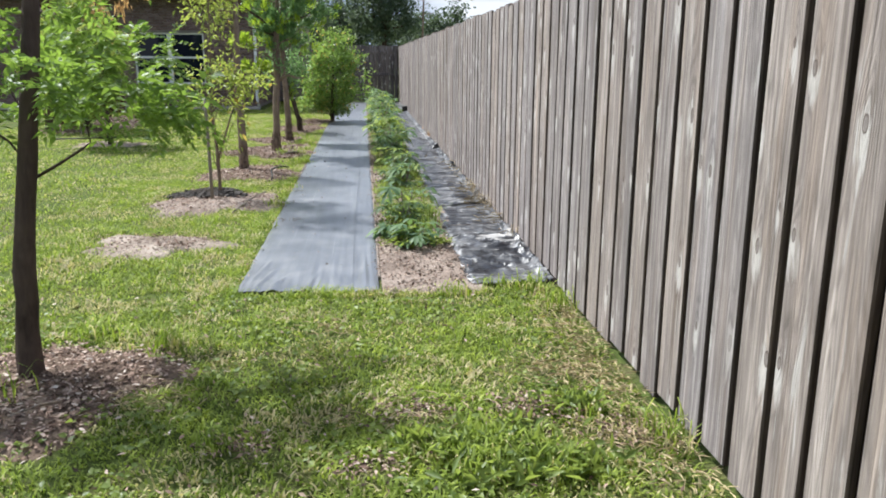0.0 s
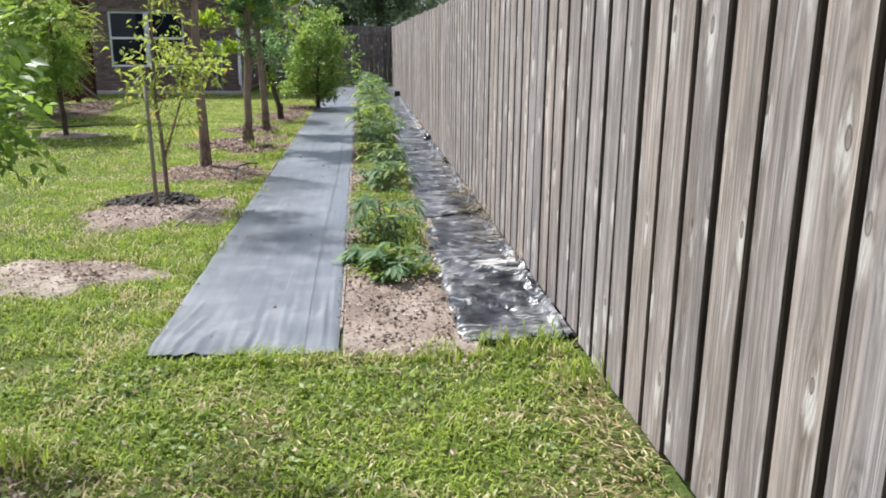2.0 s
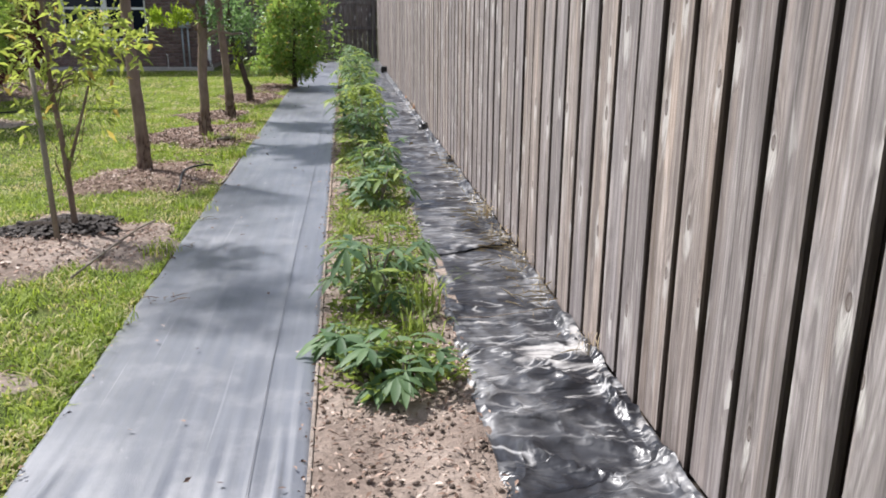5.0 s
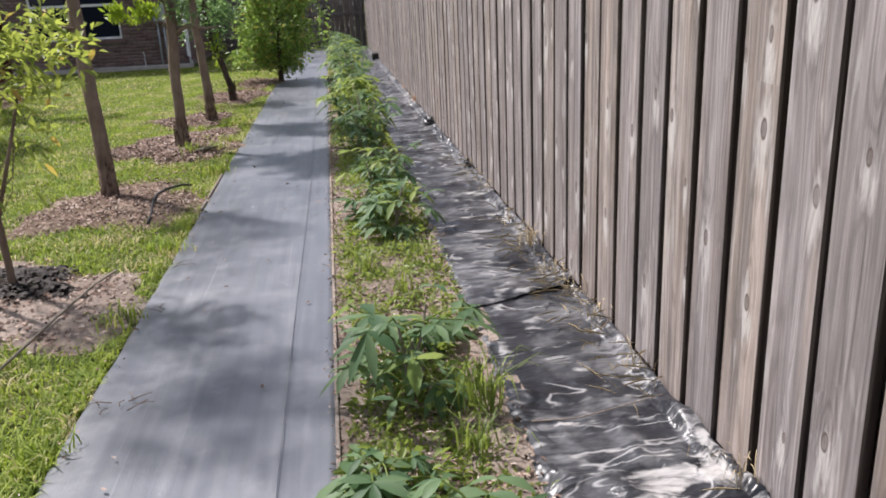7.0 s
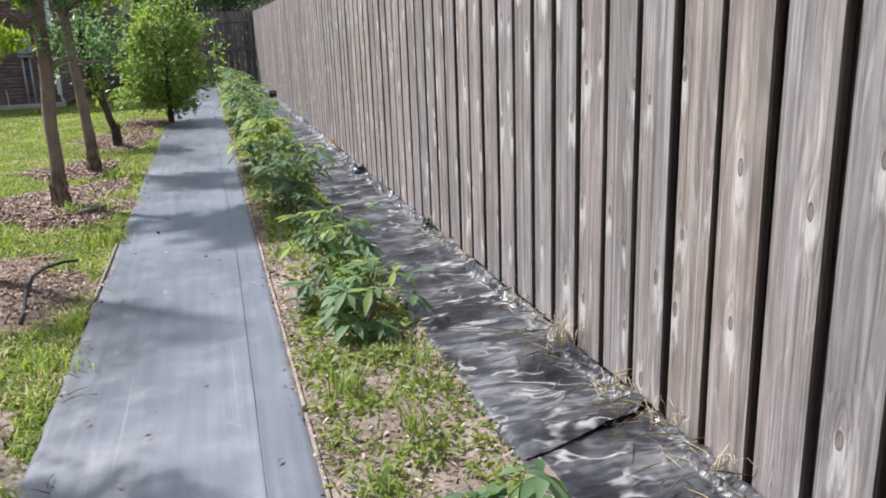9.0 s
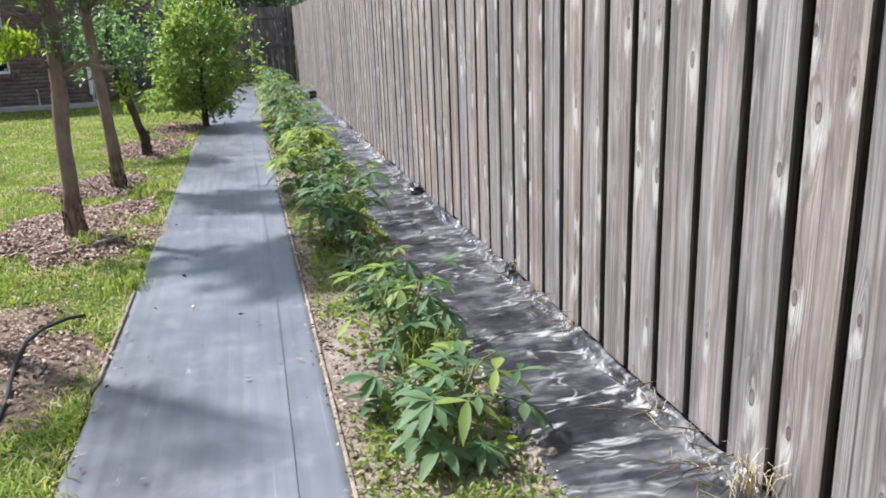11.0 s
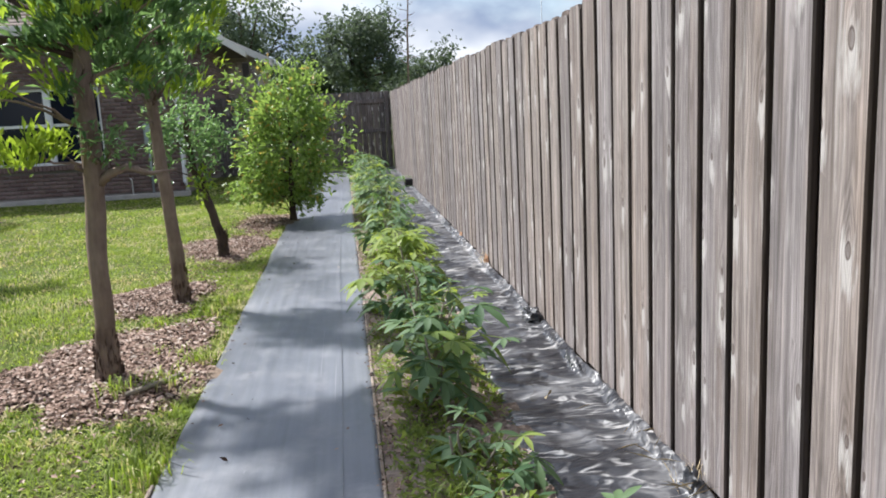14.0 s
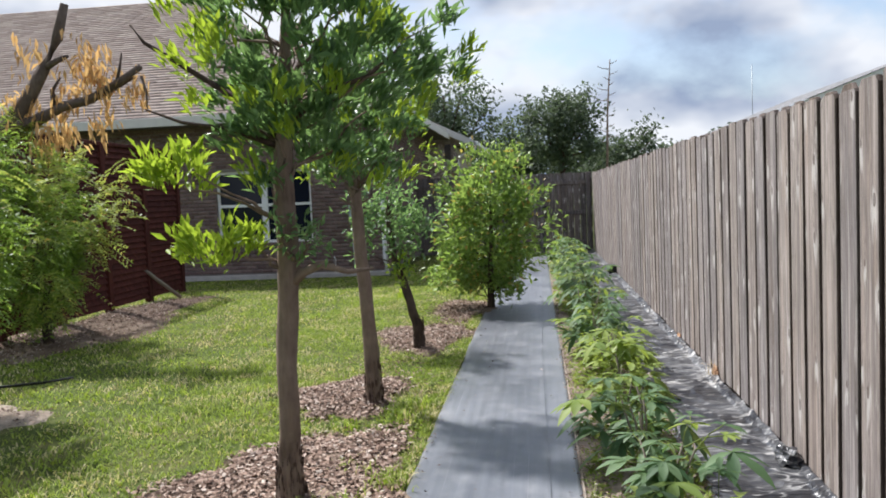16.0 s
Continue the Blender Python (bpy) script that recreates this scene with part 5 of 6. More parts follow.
tree("leafy_bush", "rounded leafy green bush beside the path", "bush", (-0.33, 19.0, 0),
     [(-0.33, 19.0, -0.04), (-0.33, 19.0, 0.3), (-0.30, 19.0, 0.8), (-0.28, 19.0, 1.5)], [0.05, 0.04, 0.03, 0.012], DARK_BARK,
     [dict(centre=(-0.30, 19.0, 1.10), r=(0.72, 0.72, 0.95), n=125, per=44, len=0.095, wide=0.040, mat=BUSH, spread=0.08, whorl=0.8, up=0.5, every=8),
      dict(centre=(-0.50, 18.9, 0.50), r=(0.55, 0.50, 0.34), n=40, per=50, len=0.080, wide=0.033, mat=BUSH, spread=0.07, every=8)], 19)

tree("feathery_tree", "small slim-stemmed lawn tree with feathery drooping foliage", "tree", (-3.72, 14.05, 0),
     [(-3.72, 14.05, -0.04), (-3.74, 14.06, 0.4), (-3.78, 14.08, 0.9), (-3.80, 14.1, 1.6), (-3.78, 14.1, 2.3)], [0.040, 0.034, 0.030, 0.020, 0.008], DARK_BARK,
     [dict(centre=(-3.95, 14.1, 1.45), r=(0.52, 0.62, 0.80), n=95, per=10, sprig=0.24, pairs=8, len=0.055, wide=0.022, mat=FEATHER, every=8, thick=0.7),
      dict(centre=(-3.95, 14.05, 1.75), r=(0.52, 0.62, 0.62), n=12, per=6, sprig=0.28, pairs=9, len=0.052, wide=0.019, mat=SAPLING, hollow=0.95, every=8, thick=0.6)], 37)

tree("fern_leaved_shrub", "tall soft feathery shrub with yellowish tips", "shrub", (-5.05, 17.1, 0),
     [(-5.05, 17.1, -0.04), (-5.06, 17.1, 0.5), (-5.12, 17.1, 1.1), (-5.2, 17.1, 1.7)], [0.06, 0.05, 0.04, 0.012], DARK_BARK,
     [dict(centre=(-5.22, 17.1, 1.25), r=(0.68, 0.85, 0.95), n=140, per=10, sprig=0.26, pairs=8, len=0.055, wide=0.022, mat=FEATHER, every=6),
      dict(centre=(-5.12, 17.0, 1.30), r=(0.85, 0.95, 0.85), n=80, per=6, sprig=0.32, pairs=9, len=0.055, wide=0.020, mat=SAPLING, hollow=0.95, every=6)], 23)


def build_dead_tree():
    rng, rs = random.Random(29), np.random.RandomState(29)
    o = Vector((-5.62, 16.75, 0))
    t = thing("pruned_tree", "pruned bare tree with hanging dry orange leaves", "tree", o)
    main = [(-5.62, 16.75, -0.05), (-5.60, 16.8, 0.9), (-5.5, 16.9, 1.8), (-5.33, 17.0, 2.32), (-5.02, 17.0, 2.62), (-4.80, 17.0, 2.95), (-4.62, 17.0, 3.25), (-4.52, 17.0, 3.6)]
    tube_part("trunk", [Vector(p) - o for p in main], [0.12, 0.11, 0.105, 0.095, 0.076, 0.064, 0.055, 0.042], DEAD_BARK, t, 8, 0.1, rng)
    lines = [([(-5.33, 17.0, 2.32), (-4.95, 17.0, 2.40), (-4.62, 17.0, 2.55), (-4.30, 16.98, 2.60), (-3.98, 16.95, 2.74), (-3.70, 16.95, 2.90)], 0.045),
             ([(-4.45, 17.0, 2.58), (-4.10, 17.02, 2.68), (-3.82, 17.0, 2.80)], 0.022), ([(-4.80, 17.0, 2.95), (-4.62, 16.97, 3.02), (-4.50, 16.97, 3.06)], 0.025),
             ([(-5.33, 17.0, 2.32), (-5.5, 17.0, 2.7), (-5.6, 17.0, 3.2)], 0.04), ([(-3.98, 16.95, 2.74), (-3.93, 16.95, 2.9), (-3.90, 16.95, 3.05)], 0.012),
             ([(-3.70, 16.95, 2.80), (-3.66, 16.95, 2.62), (-3.66, 16.95, 2.45)], 0.010), ([(-4.70, 17.0, 2.50), (-4.72, 17.0, 2.72), (-4.62, 17.0, 2.85)], 0.02)]
    for pts, r in lines:
        tube_part("limb", [Vector(p) - o for p in pts], [1.75 * r * (1 - 0.6 * i / (len(pts) - 1)) for i in range(len(pts))], DEAD_BARK, t, 7, 0.12, rng)
    at = []
    for c, s, n in (((-4.30, 17, 2.98), 0.11, 70), ((-4.16, 17, 2.82), 0.07, 34), ((-4.55, 17, 2.66), 0.07, 26), ((-4.85, 17, 2.30), 0.10, 34), ((-4.60, 17, 2.30), 0.09, 26), ((-3.80, 17, 2.72), 0.07, 22), ((-5.05, 17, 2.62), 0.10, 40), ((-4.20, 17, 2.38), 0.08, 22), ((-4.95, 17, 3.15), 0.07, 16)):
        at.append(np.array(c) - np.array(o) + rs.normal(size=(n, 3)) * s * np.array((1, 1, 1.1)))
    at = np.concatenate(at)
    way = rs.normal(size=at.shape) * 0.45 + (0, 0, -1)
    v, f = leaves(np.repeat(at, 2, 0) + rs.normal(size=(2 * len(at), 3)) * 0.03, np.repeat(way, 2, 0), 0.12, 0.034, rs, 0.35, 0.25)
    sheet("dry_foliage", v, f, DEAD, t, label="curled dry orange leaves")


build_dead_tree()

tree("neighbour_shrub", "yellow-green shrub top showing over the fence", "shrub", (3.3, 24.6, 0),
     [(3.3, 24.6, -0.05), (3.3, 24.6, 1.0), (3.3, 24.6, 1.8)], [0.05, 0.04, 0.015], BARK,
     [dict(centre=(3.3, 24.6, 1.75), r=(0.5, 0.5, 0.5), n=40, per=30, len=0.10, wide=0.035, mat=TIP, spread=0.09, every=6)], 37)


def far_tree(label, base, high, radii, n, per, seed, size=0.34, trunk=0.28):
    rng, rs = random.Random(seed), np.random.RandomState(seed)
    o = Vector(base)
    t = thing("distant_tree", label, "tree", o, "trees beyond the yard")
    c = Vector((0, 0, high - radii[2]))
    tube_part("trunk", [(0, 0, -0.2), (0.1, 0, high * 0.3), (0, 0.1, high * 0.6), (0, 0, high * 0.85)], [trunk, trunk * 0.8, trunk * 0.5, 0.05], DARK_BARK, t, 7)
    pts = cloud_points(c, radii, n, rng, 0.25)
    for p in pts[: max(6, n // 8)]:
        tube_part("limb", bend((0, 0, high * 0.45), p, 4, rng, 0.3), [0.12, 0.09, 0.07, 0.05, 0.02], DARK_BARK, t, 5)
    at = np.repeat(np.array([tuple(p) for p in pts]), per, 0)
    at = at + rs.normal(size=at.shape) * (radii[0] * 0.13)
    v, f = leaves(at, rs.normal(size=at.shape) + (0, 0, 0.3), size, size * 0.55, rs, 0.2, 0.1)
    sheet("crown", v, f, HAZED_LEAF, t)


far_tree("large dark green tree beyond the end fence", (1.9, 60, 0), 7.9, (2.7, 2.6, 2.6), 100, 60, 51, 0.30)
far_tree("tall dark tree behind the house wing", (-5.2, 58, 0), 8.9, (3.2, 3.0, 3.6), 120, 60, 52, 0.30)
far_tree("dark green tree far behind the fence", (-1.4, 66, 0), 6.4, (2.8, 2.5, 2.6), 80, 60, 53, 0.32)
far_tree("dark green tree far behind the fence", (6.4, 64, 0), 5.0, (3.4, 2.5, 2.2), 80, 60, 54, 0.32)
far_tree("tall green tree behind the house roof", (-11.5, 60, 0), 10.0, (4.0, 3.0, 3.8), 100, 60, 55, 0.34)


def build_woods():
    rs = np.random.RandomState(61)
    x = np.arange(-70, 70, 0.22)
    n = len(x)
    top = 4.3 + 0.7 * np.sin(x * 0.5) + 0.5 * np.sin(x * 1.3 + 1) + 0.3 * np.sin(x * 3.1)
    at = np.repeat(np.stack([x, np.full(n, 72.0), top], 1), 60, 0)
    at[:, 1] += rs.uniform(-2, 2, len(at))
    at[:, 2] *= rs.uniform(0.0, 1.0, len(at)) ** 0.6
    at += rs.normal(size=at.shape) * 0.25
    v, f = leaves(at, rs.normal(size=at.shape) + (0, 0, 0.3), 0.5, 0.32, rs, 0.2, 0.1)
    w = sheet("woods", v, f, HAZED_LEAF)
    tagged(w, "dark green belt of distant trees", "woods", kind="stuff")


build_woods()


def build_bare_pole():
    rng = random.Random(71)
    t = thing("dead_pine", "tall thin bare pine with short side twigs", "tree", (4.5, 58, 0))
    tube_part("trunk", [(0, 0, -0.2), (0.05, 0, 3), (0.15, 0, 6), (0.38, 0, 9.1)], [0.10, 0.08, 0.06, 0.03], BARK, t, 6)
    for k in range(16):
        z = 4.2 + k * 0.31
        x = 0.05 + 0.3 * (z / 9.1) ** 2
        s = 1 if k % 2 else -1
        ln = rng.uniform(0.3, 0.8)
        tube_part("twig", [(x, 0, z), (x + s * ln * 0.6, rng.uniform(-0.3, 0.3), z + 0.05), (x + s * ln, rng.uniform(-0.3, 0.3), z + 0.18)], [0.03, 0.022, 0.012], BARK, t, 4)
    m = tube_part("mast", [(13.0, 58, 0), (13.0, 58, 8.3)], [0.035, 0.025], GREY_METAL, None, 6)
    tagged(m, "thin grey mast far behind the fence", "mast")


build_bare_pole()


# ---------------------------------------------------------------- bed plants
def leaflets(items, rs):
    """Lance leaflets with a keel and an arched midrib. items: (place, way, length, width)."""
    verts, faces = [], []
    for p, w, ln, wd in items:
        w = unit(np.array(w, float))
        s = unit(np.cross(w, (0, 0, 1.0)))
        u = np.cross(s, w)
        k = len(verts)
        sag = rs.uniform(0.10, 0.38)
        prof = ((0.0, 0.10), (0.28, 0.75), (0.58, 1.0), (0.82, 0.55))
        for f, g in prof:
            mid = p + w * ln * f - np.array((0, 0, 1.0)) * ln * sag * f * f
            verts += [mid - s * wd * g / 2 + u * wd * 0.14 * g, mid, mid + s * wd * g / 2 + u * wd * 0.14 * g]
        verts.append(p + w * ln - np.array((0, 0, 1.0)) * ln * sag)
        for r in range(3):
            a, b = k + r * 3, k + r * 3 + 3
            faces += [(a, a + 1, b + 1), (a, b + 1, b), (a + 1, a + 2, b + 2), (a + 1, b + 2, b + 1)]
        a = k + 9
        faces += [(a, a + 1, k + 12), (a + 1, a + 2, k + 12)]
    return np.array(verts), np.array(faces)


def palmate_plant(at, tall, wide, count, seed, label, size=1.0, group="palmate plants in the bed"):
    rng, rs = random.Random(seed), np.random.RandomState(seed)
    t = thing("palmate_plant", label, "plant", at, group)
    stems = []
    for k in range(rng.randint(3, 5)):
        a = rng.uniform(0, 2 * math.pi)
        top = Vector((math.cos(a) * wide * rng.uniform(0.2, 0.6), math.sin(a) * wide * rng.uniform(0.2, 0.6), tall * rng.uniform(0.55, 1.0)))
        line = bend((0.02 * math.cos(a), 0.02 * math.sin(a), -0.02), top, 4, rng, 0.02)
        stems.append(line)
        tube_part("stem", line, [0.009, 0.008, 0.007, 0.006, 0.004], STAKE_WOOD, t, 5)
    items, young, pet_v, pet_f = [], [], [], []
    for k in range(int(count * 1.15)):
        line = rng.choice(stems)
        f = rng.random() ** 0.6
        i = min(3, int(f * 4))
        root = line[i].lerp(line[i + 1], f * 4 - i)
        a = rng.uniform(0, 2 * math.pi)
        rise = rng.uniform(-0.15, 0.9) * (0.35 + 0.65 * f)
        d = Vector((math.cos(a), math.sin(a), rise)).normalized()
        hub = root + d * wide * rng.uniform(0.25, 0.9)
        hub.z = max(hub.z, 0.05)
        v, q = tube([root, root.lerp(hub, 0.5) + Vector((0, 0, 0.02)), hub], [0.0035, 0.003, 0.0025], 4)
        pet_f += [tuple(j + len(pet_v) for j in g) for g in q if len(set(g)) == 4]
        pet_v += [tuple(p) for p in v]
        flat = Vector((d.x, d.y, 0)).normalized()
        across = Vector((-flat.y, flat.x, 0))
        tilt = rng.uniform(-0.35, 0.8)
        n = rng.choice((3, 5, 5, 7))
        ln = size * rng.uniform(0.065, 0.145)
        bucket = young if f > 0.72 and tall > 0.2 and rng.random() < 0.28 else items
        spread = rng.uniform(80, 108)
        for j in range(n):
            b = radians(-spread + 2 * spread * j / (n - 1))
            w = flat * math.cos(b) + across * math.sin(b) + Vector((0, 0, -tilt * math.cos(b) + rng.uniform(-0.25, 0.2)))
            bucket.append((np.array(hub), w, ln * (1 - 0.32 * abs(b) / 1.83) * rng.uniform(0.85, 1.1), ln * rng.uniform(0.22, 0.33)))
    sheet("leaf_stalk", pet_v, pet_f, WEED, t)
    v, f = leaflets(items, rs)
    sheet("foliage", v, f, PALE_PALMATE if 14.2 < at[1] < 15.8 else PALMATE, t, smooth=False)
    if young:
        v, f = leaflets(young, rs)
        sheet("young_foliage", v, f, PALE_PALMATE, t, smooth=False, label="bright yellow-green young leaves")
    # low weeds crowd the foot
    n = 130
    r, a = wide * 0.9 * np.sqrt(rs.uniform(0, 1, n)), rs.uniform(0, 2 * np.pi, n)
    low = np.stack([r * np.cos(a), r * np.sin(a) * 1.15, rs.uniform(0.0, 0.07, n)], 1)
    low[:, 0] = np.clip(low[:, 0], MAT_R + 0.05 - at[0], BED_R - 0.03 - at[0])
    v, f = leaves(low, unit(np.stack([np.cos(a) * 0.6 + rs.normal(size=n) * 0.4, np.sin(a) * 0.6 + rs.normal(size=n) * 0.4, rs.uniform(0.1, 1.0, n)], 1)), 0.055, 0.022, rs, 0.25, 0.3)
    tagged(sheet("undergrowth", v, f, WEED, t), kind="stuff")
    return t


def build_plants():
    rng = random.Random(81)
    near = "bushy palmate-leaved plant growing in sandy bed"
    small = "small young palmate-leaved plant in sandy bed"
    rows = [(0.74, 6.48, 0.16, 0.20, 26, small), (0.62, 6.80, 0.12, 0.16, 16, small), (0.74, 7.36, 0.34, 0.26, 30, near), (0.80, 7.70, 0.14, 0.14, 12, small),
            (0.80, 9.36, 0.27, 0.24, 32, near), (0.72, 9.62, 0.12, 0.14, 10, small), (0.78, 10.18, 0.31, 0.25, 32, near), (0.86, 10.75, 0.16, 0.14, 12, small),
            (0.80, 11.20, 0.22, 0.20, 18, small), (0.80, 11.95, 0.40, 0.28, 38, near), (0.76, 12.45, 0.34, 0.26, 34, near), (0.82, 13.15, 0.42, 0.30, 44, near),
            (0.74, 13.75, 0.36, 0.26, 36, near), (0.84, 14.35, 0.42, 0.28, 42, near)]
    y = 14.9
    while y < 26.5:
        rows.append((0.80 + rng.uniform(-0.06, 0.06), y, rng.uniform(0.36, 0.52), rng.uniform(0.26, 0.32), 38, near))
        y += rng.uniform(0.5, 0.62)
    for k, (x, y, tall, wide, count, label) in enumerate(rows):
        big = 1.35 if y > 11.5 else 1.12
        palmate_plant((x, y, 0.012), tall, wide, int(count / big), 200 + k, label, big)


build_plants()

rs = np.random.RandomState(91)
for x, y, tall, count in ((0.93, 7.18, 0.24, 60), (0.88, 6.95, 0.14, 40), (0.83, 9.95, 0.20, 70), (0.98, 10.05, 0.14, 40), (0.62, 8.7, 0.13, 40), (0.78, 8.35, 0.13, 40), (0.60, 8.05, 0.10, 30), (0.92, 8.85, 0.12, 30), (0.70, 11.0, 0.12, 40)):
    tuft("grass_tuft", (x, y, 0.012), count, tall, 0.006, WEED, rs, "bright green grass tuft in the sandy bed", "grass tuft", 0.07, "grass tufts")
for x, y, tall, count in ((-0.46, 11.45, 0.13, 90), (-0.47, 11.62, 0.11, 70), (-0.45, 9.35, 0.11, 70), (-0.46, 7.2, 0.09, 60), (-0.62, 12.55, 0.12, 70), (-0.80, 12.45, 0.14, 60), (-0.62, 14.1, 0.11, 60), (-0.55, 14.4, 0.10, 70), (-0.68, 14.3, 0.09, 70), (-0.52, 12.9, 0.12, 80), (-0.75, 13.1, 0.09, 60), (-0.95, 13.9, 0.08, 60), (-0.47, 8.3, 0.10, 60),
                          (-0.58, 4.42, 0.12, 90), (-1.18, 3.75, 0.20, 90), (-1.0, 4.6, 0.12, 60), (0.84, 3.25, 0.10, 110), (0.72, 3.15, 0.10, 100), (1.0, 3.12, 0.10, 90), (0.55, 3.28, 0.08, 70), (1.25, 3.55, 0.09, 60), (1.50, 3.25, 0.15, 60), (1.50, 4.9, 0.14, 60), (1.38, 5.28, 0.13, 70), (1.20, 5.32, 0.09, 60), (0.9, 5.22, 0.09, 50), (-0.2, 3.3, 0.07, 60), (-0.9, 3.1, 0.08, 60)):
    tuft("grass_tuft", (x, y, 0), count, tall, 0.0065, BLADE, rs, "taller green grass tuft in the lawn", "grass tuft", 0.12, "grass tufts")
for x, y, tall, count in ((1.52, 8.05, 0.11, 14), (1.50, 7.75, 0.12, 14), (1.48, 8.3, 0.11, 14), (1.52, 7.3, 0.10, 10), (1.51, 10.05, 0.09, 10), (1.50, 8.78, 0.15, 40), (1.52, 9.3, 0.08, 8), (1.52, 15.05, 0.14, 20), (1.52, 10.9, 0.10, 12), (1.52, 6.6, 0.12, 14)):
    tuft("dry_grass_tuft", (x, y, 0.05), count, tall, 0.0028, DRY_GRASS, rs, "wisps of dry straw at the fence foot", "dry grass", 0.05, "dry grass wisps")


# ---------------------------------------------------------------- small things
def crumple(name, at, size, seed, label, category, material):
    bm = bmesh.new()
    bmesh.ops.create_icosphere(bm, subdivisions=3, radius=1.0)
    for v in bm.verts:
        n = noise.noise(v.co * 1.6 + Vector((seed, 0, 0))) * 0.5 + noise.noise(v.co * 4.2 + Vector((0, seed, 0))) * 0.35
        v.co = Vector((v.co.x * size[0], v.co.y * size[1], max(v.co.z, -0.55) * size[2])) * (1 + n)
    ob = part(name, bm, material)
    ob.location = at
    return tagged(ob, label, category)


crumple("plastic_fold", (1.50, 13.20, 0.055), (0.05, 0.09, 0.055), 2.0, "crumpled fold of black plastic at fence foot", "plastic", PLASTIC)
crumple("plastic_fold", (1.515, 10.88, 0.05), (0.025, 0.05, 0.05), 5.0, "crumpled fold of black plastic at fence foot", "plastic", PLASTIC)
crumple("foam_lump", (1.548, 15.08, 0.05), (0.016, 0.07, 0.05), 8.0, "lump of orange expanding foam against the fence", "foam", FOAM)
crumple("foam_lump", (1.55, 16.6, 0.045), (0.014, 0.06, 0.038), 9.0, "lump of orange expanding foam against the fence", "foam", FOAM)
blk = part("plastic_tub", boxed((-0.07, -0.14, 0), (0.07, 0.14, 0.14), 0.012), RUBBER)
blk.location = (1.50, 22.7, 0.02)
tagged(blk, "small black plastic tub against the fence", "tub")


def hose(points, r, label, name="garden_hose", category="hose", material=None):
    ob = tube_part(name, points, [r] * len(points), material or RUBBER, None, 7)
    return tagged(ob, label, category)


hose([(-0.60, 11.06, 0.012), (-0.66, 10.98, 0.032), (-0.74, 10.85, 0.038), (-0.775, 10.68, 0.040), (-0.765, 10.5, 0.040), (-0.74, 10.32, 0.036), (-0.71, 10.14, 0.030), (-0.70, 9.98, 0.012)], 0.009, "black irrigation hose curving over dry soil")
hose([(-0.82, 7.85, 0.02), (-0.76, 8.3, 0.035), (-0.70, 8.75, 0.04), (-0.66, 9.02, 0.02)], 0.006, "straight brown stick lying on soil", "stick", "stick", STAKE_WOOD)
hose([(-4.9, 14.95, 0.015), (-4.4, 15.0, 0.02), (-3.9, 15.25, 0.018), (-3.75, 15.45, 0.012)], 0.012, "thin dark hose lying on the lawn")
hose([(-0.98, 3.55, 0.05), (-0.90, 3.63, 0.055), (-0.83, 3.68, 0.05)], 0.006, "pale broken stick on the mulch", "stick", "stick", EDGE_WOOD)
hose([(-0.75, 12.35, 0.05), (-0.66, 12.45, 0.05), (-0.55, 12.62, 0.04)], 0.014, "short brown stick on the mulch", "stick", "stick", STAKE_WOOD)
hose([(-6.0, 20.6, 0.75), (-5.62, 20.75, 0.35), (-5.3, 20.9, 0.03)], 0.03, "grey wooden prop leaning against the screen", "wooden_prop", "post", STAKE_WOOD)
hose([(1.06, 7.02, 0.05), (1.2, 7.0, 0.055), (1.35, 7.03, 0.06), (1.5, 7.06, 0.07)], 0.0018, "thin pale cord lying over black plastic", "cord", "cord", EDGE_WOOD)


def twig_pile(cx, cy, n, seed, spread):
    rng = random.Random(seed)
    for _ in range(n):
        a, ln = rng.uniform(0, math.pi), rng.uniform(0.03, 0.09)
        x, y = cx + rng.uniform(-spread, spread), cy + rng.uniform(-spread, spread) * 0.6
        d = Vector((math.cos(a), math.sin(a), 0)) * ln
        ob = tube_part("twig", [(x, y, 0.024), Vector((x, y, 0.030)) + d * 0.5 + Vector((rng.uniform(-0.01, 0.01), rng.uniform(-0.01, 0.01), 0)), Vector((x, y, 0.024)) + d], [0.0022, 0.0018, 0.0012], BARK, None, 4)
        tagged(ob, "small dry twig fallen on the fabric path", "twig", "twigs on the path")


twig_pile(-0.28, 7.45, 8, 5, 0.07)
twig_pile(-0.30, 8.35, 3, 6, 0.06)
twig_pile(-0.28, 9.0, 3, 8, 0.10)

rs = np.random.RandomState(97)
n = 60
at = np.stack([rs.uniform(MAT_L + 0.05, MAT_R - 0.05, n), rs.uniform(MAT_Y0 + 0.2, 20, n), np.full(n, 0.026)], 1)
v, f = leaves(at, np.stack([rs.normal(size=n), rs.normal(size=n), np.zeros(n)], 1), 0.028, 0.012, rs, 0.15, 0.0)
tagged(sheet("fallen_leaves", v, f, CHIP), "small dry leaves scattered on the fabric path", "leaves", kind="stuff")
v, f = leaves(np.array([(0.0, 0, 0)]), np.array([(0.5, 0.8, 0.05)]), 0.11, 0.065, rs, 0.2, 0.0)
pale = sheet("fallen_leaf", v, f, DRY_GRASS)
pale.location = (1.22, 11.75, 0.06)
tagged(pale, "pale dry leaf lying on black plastic", "leaf")

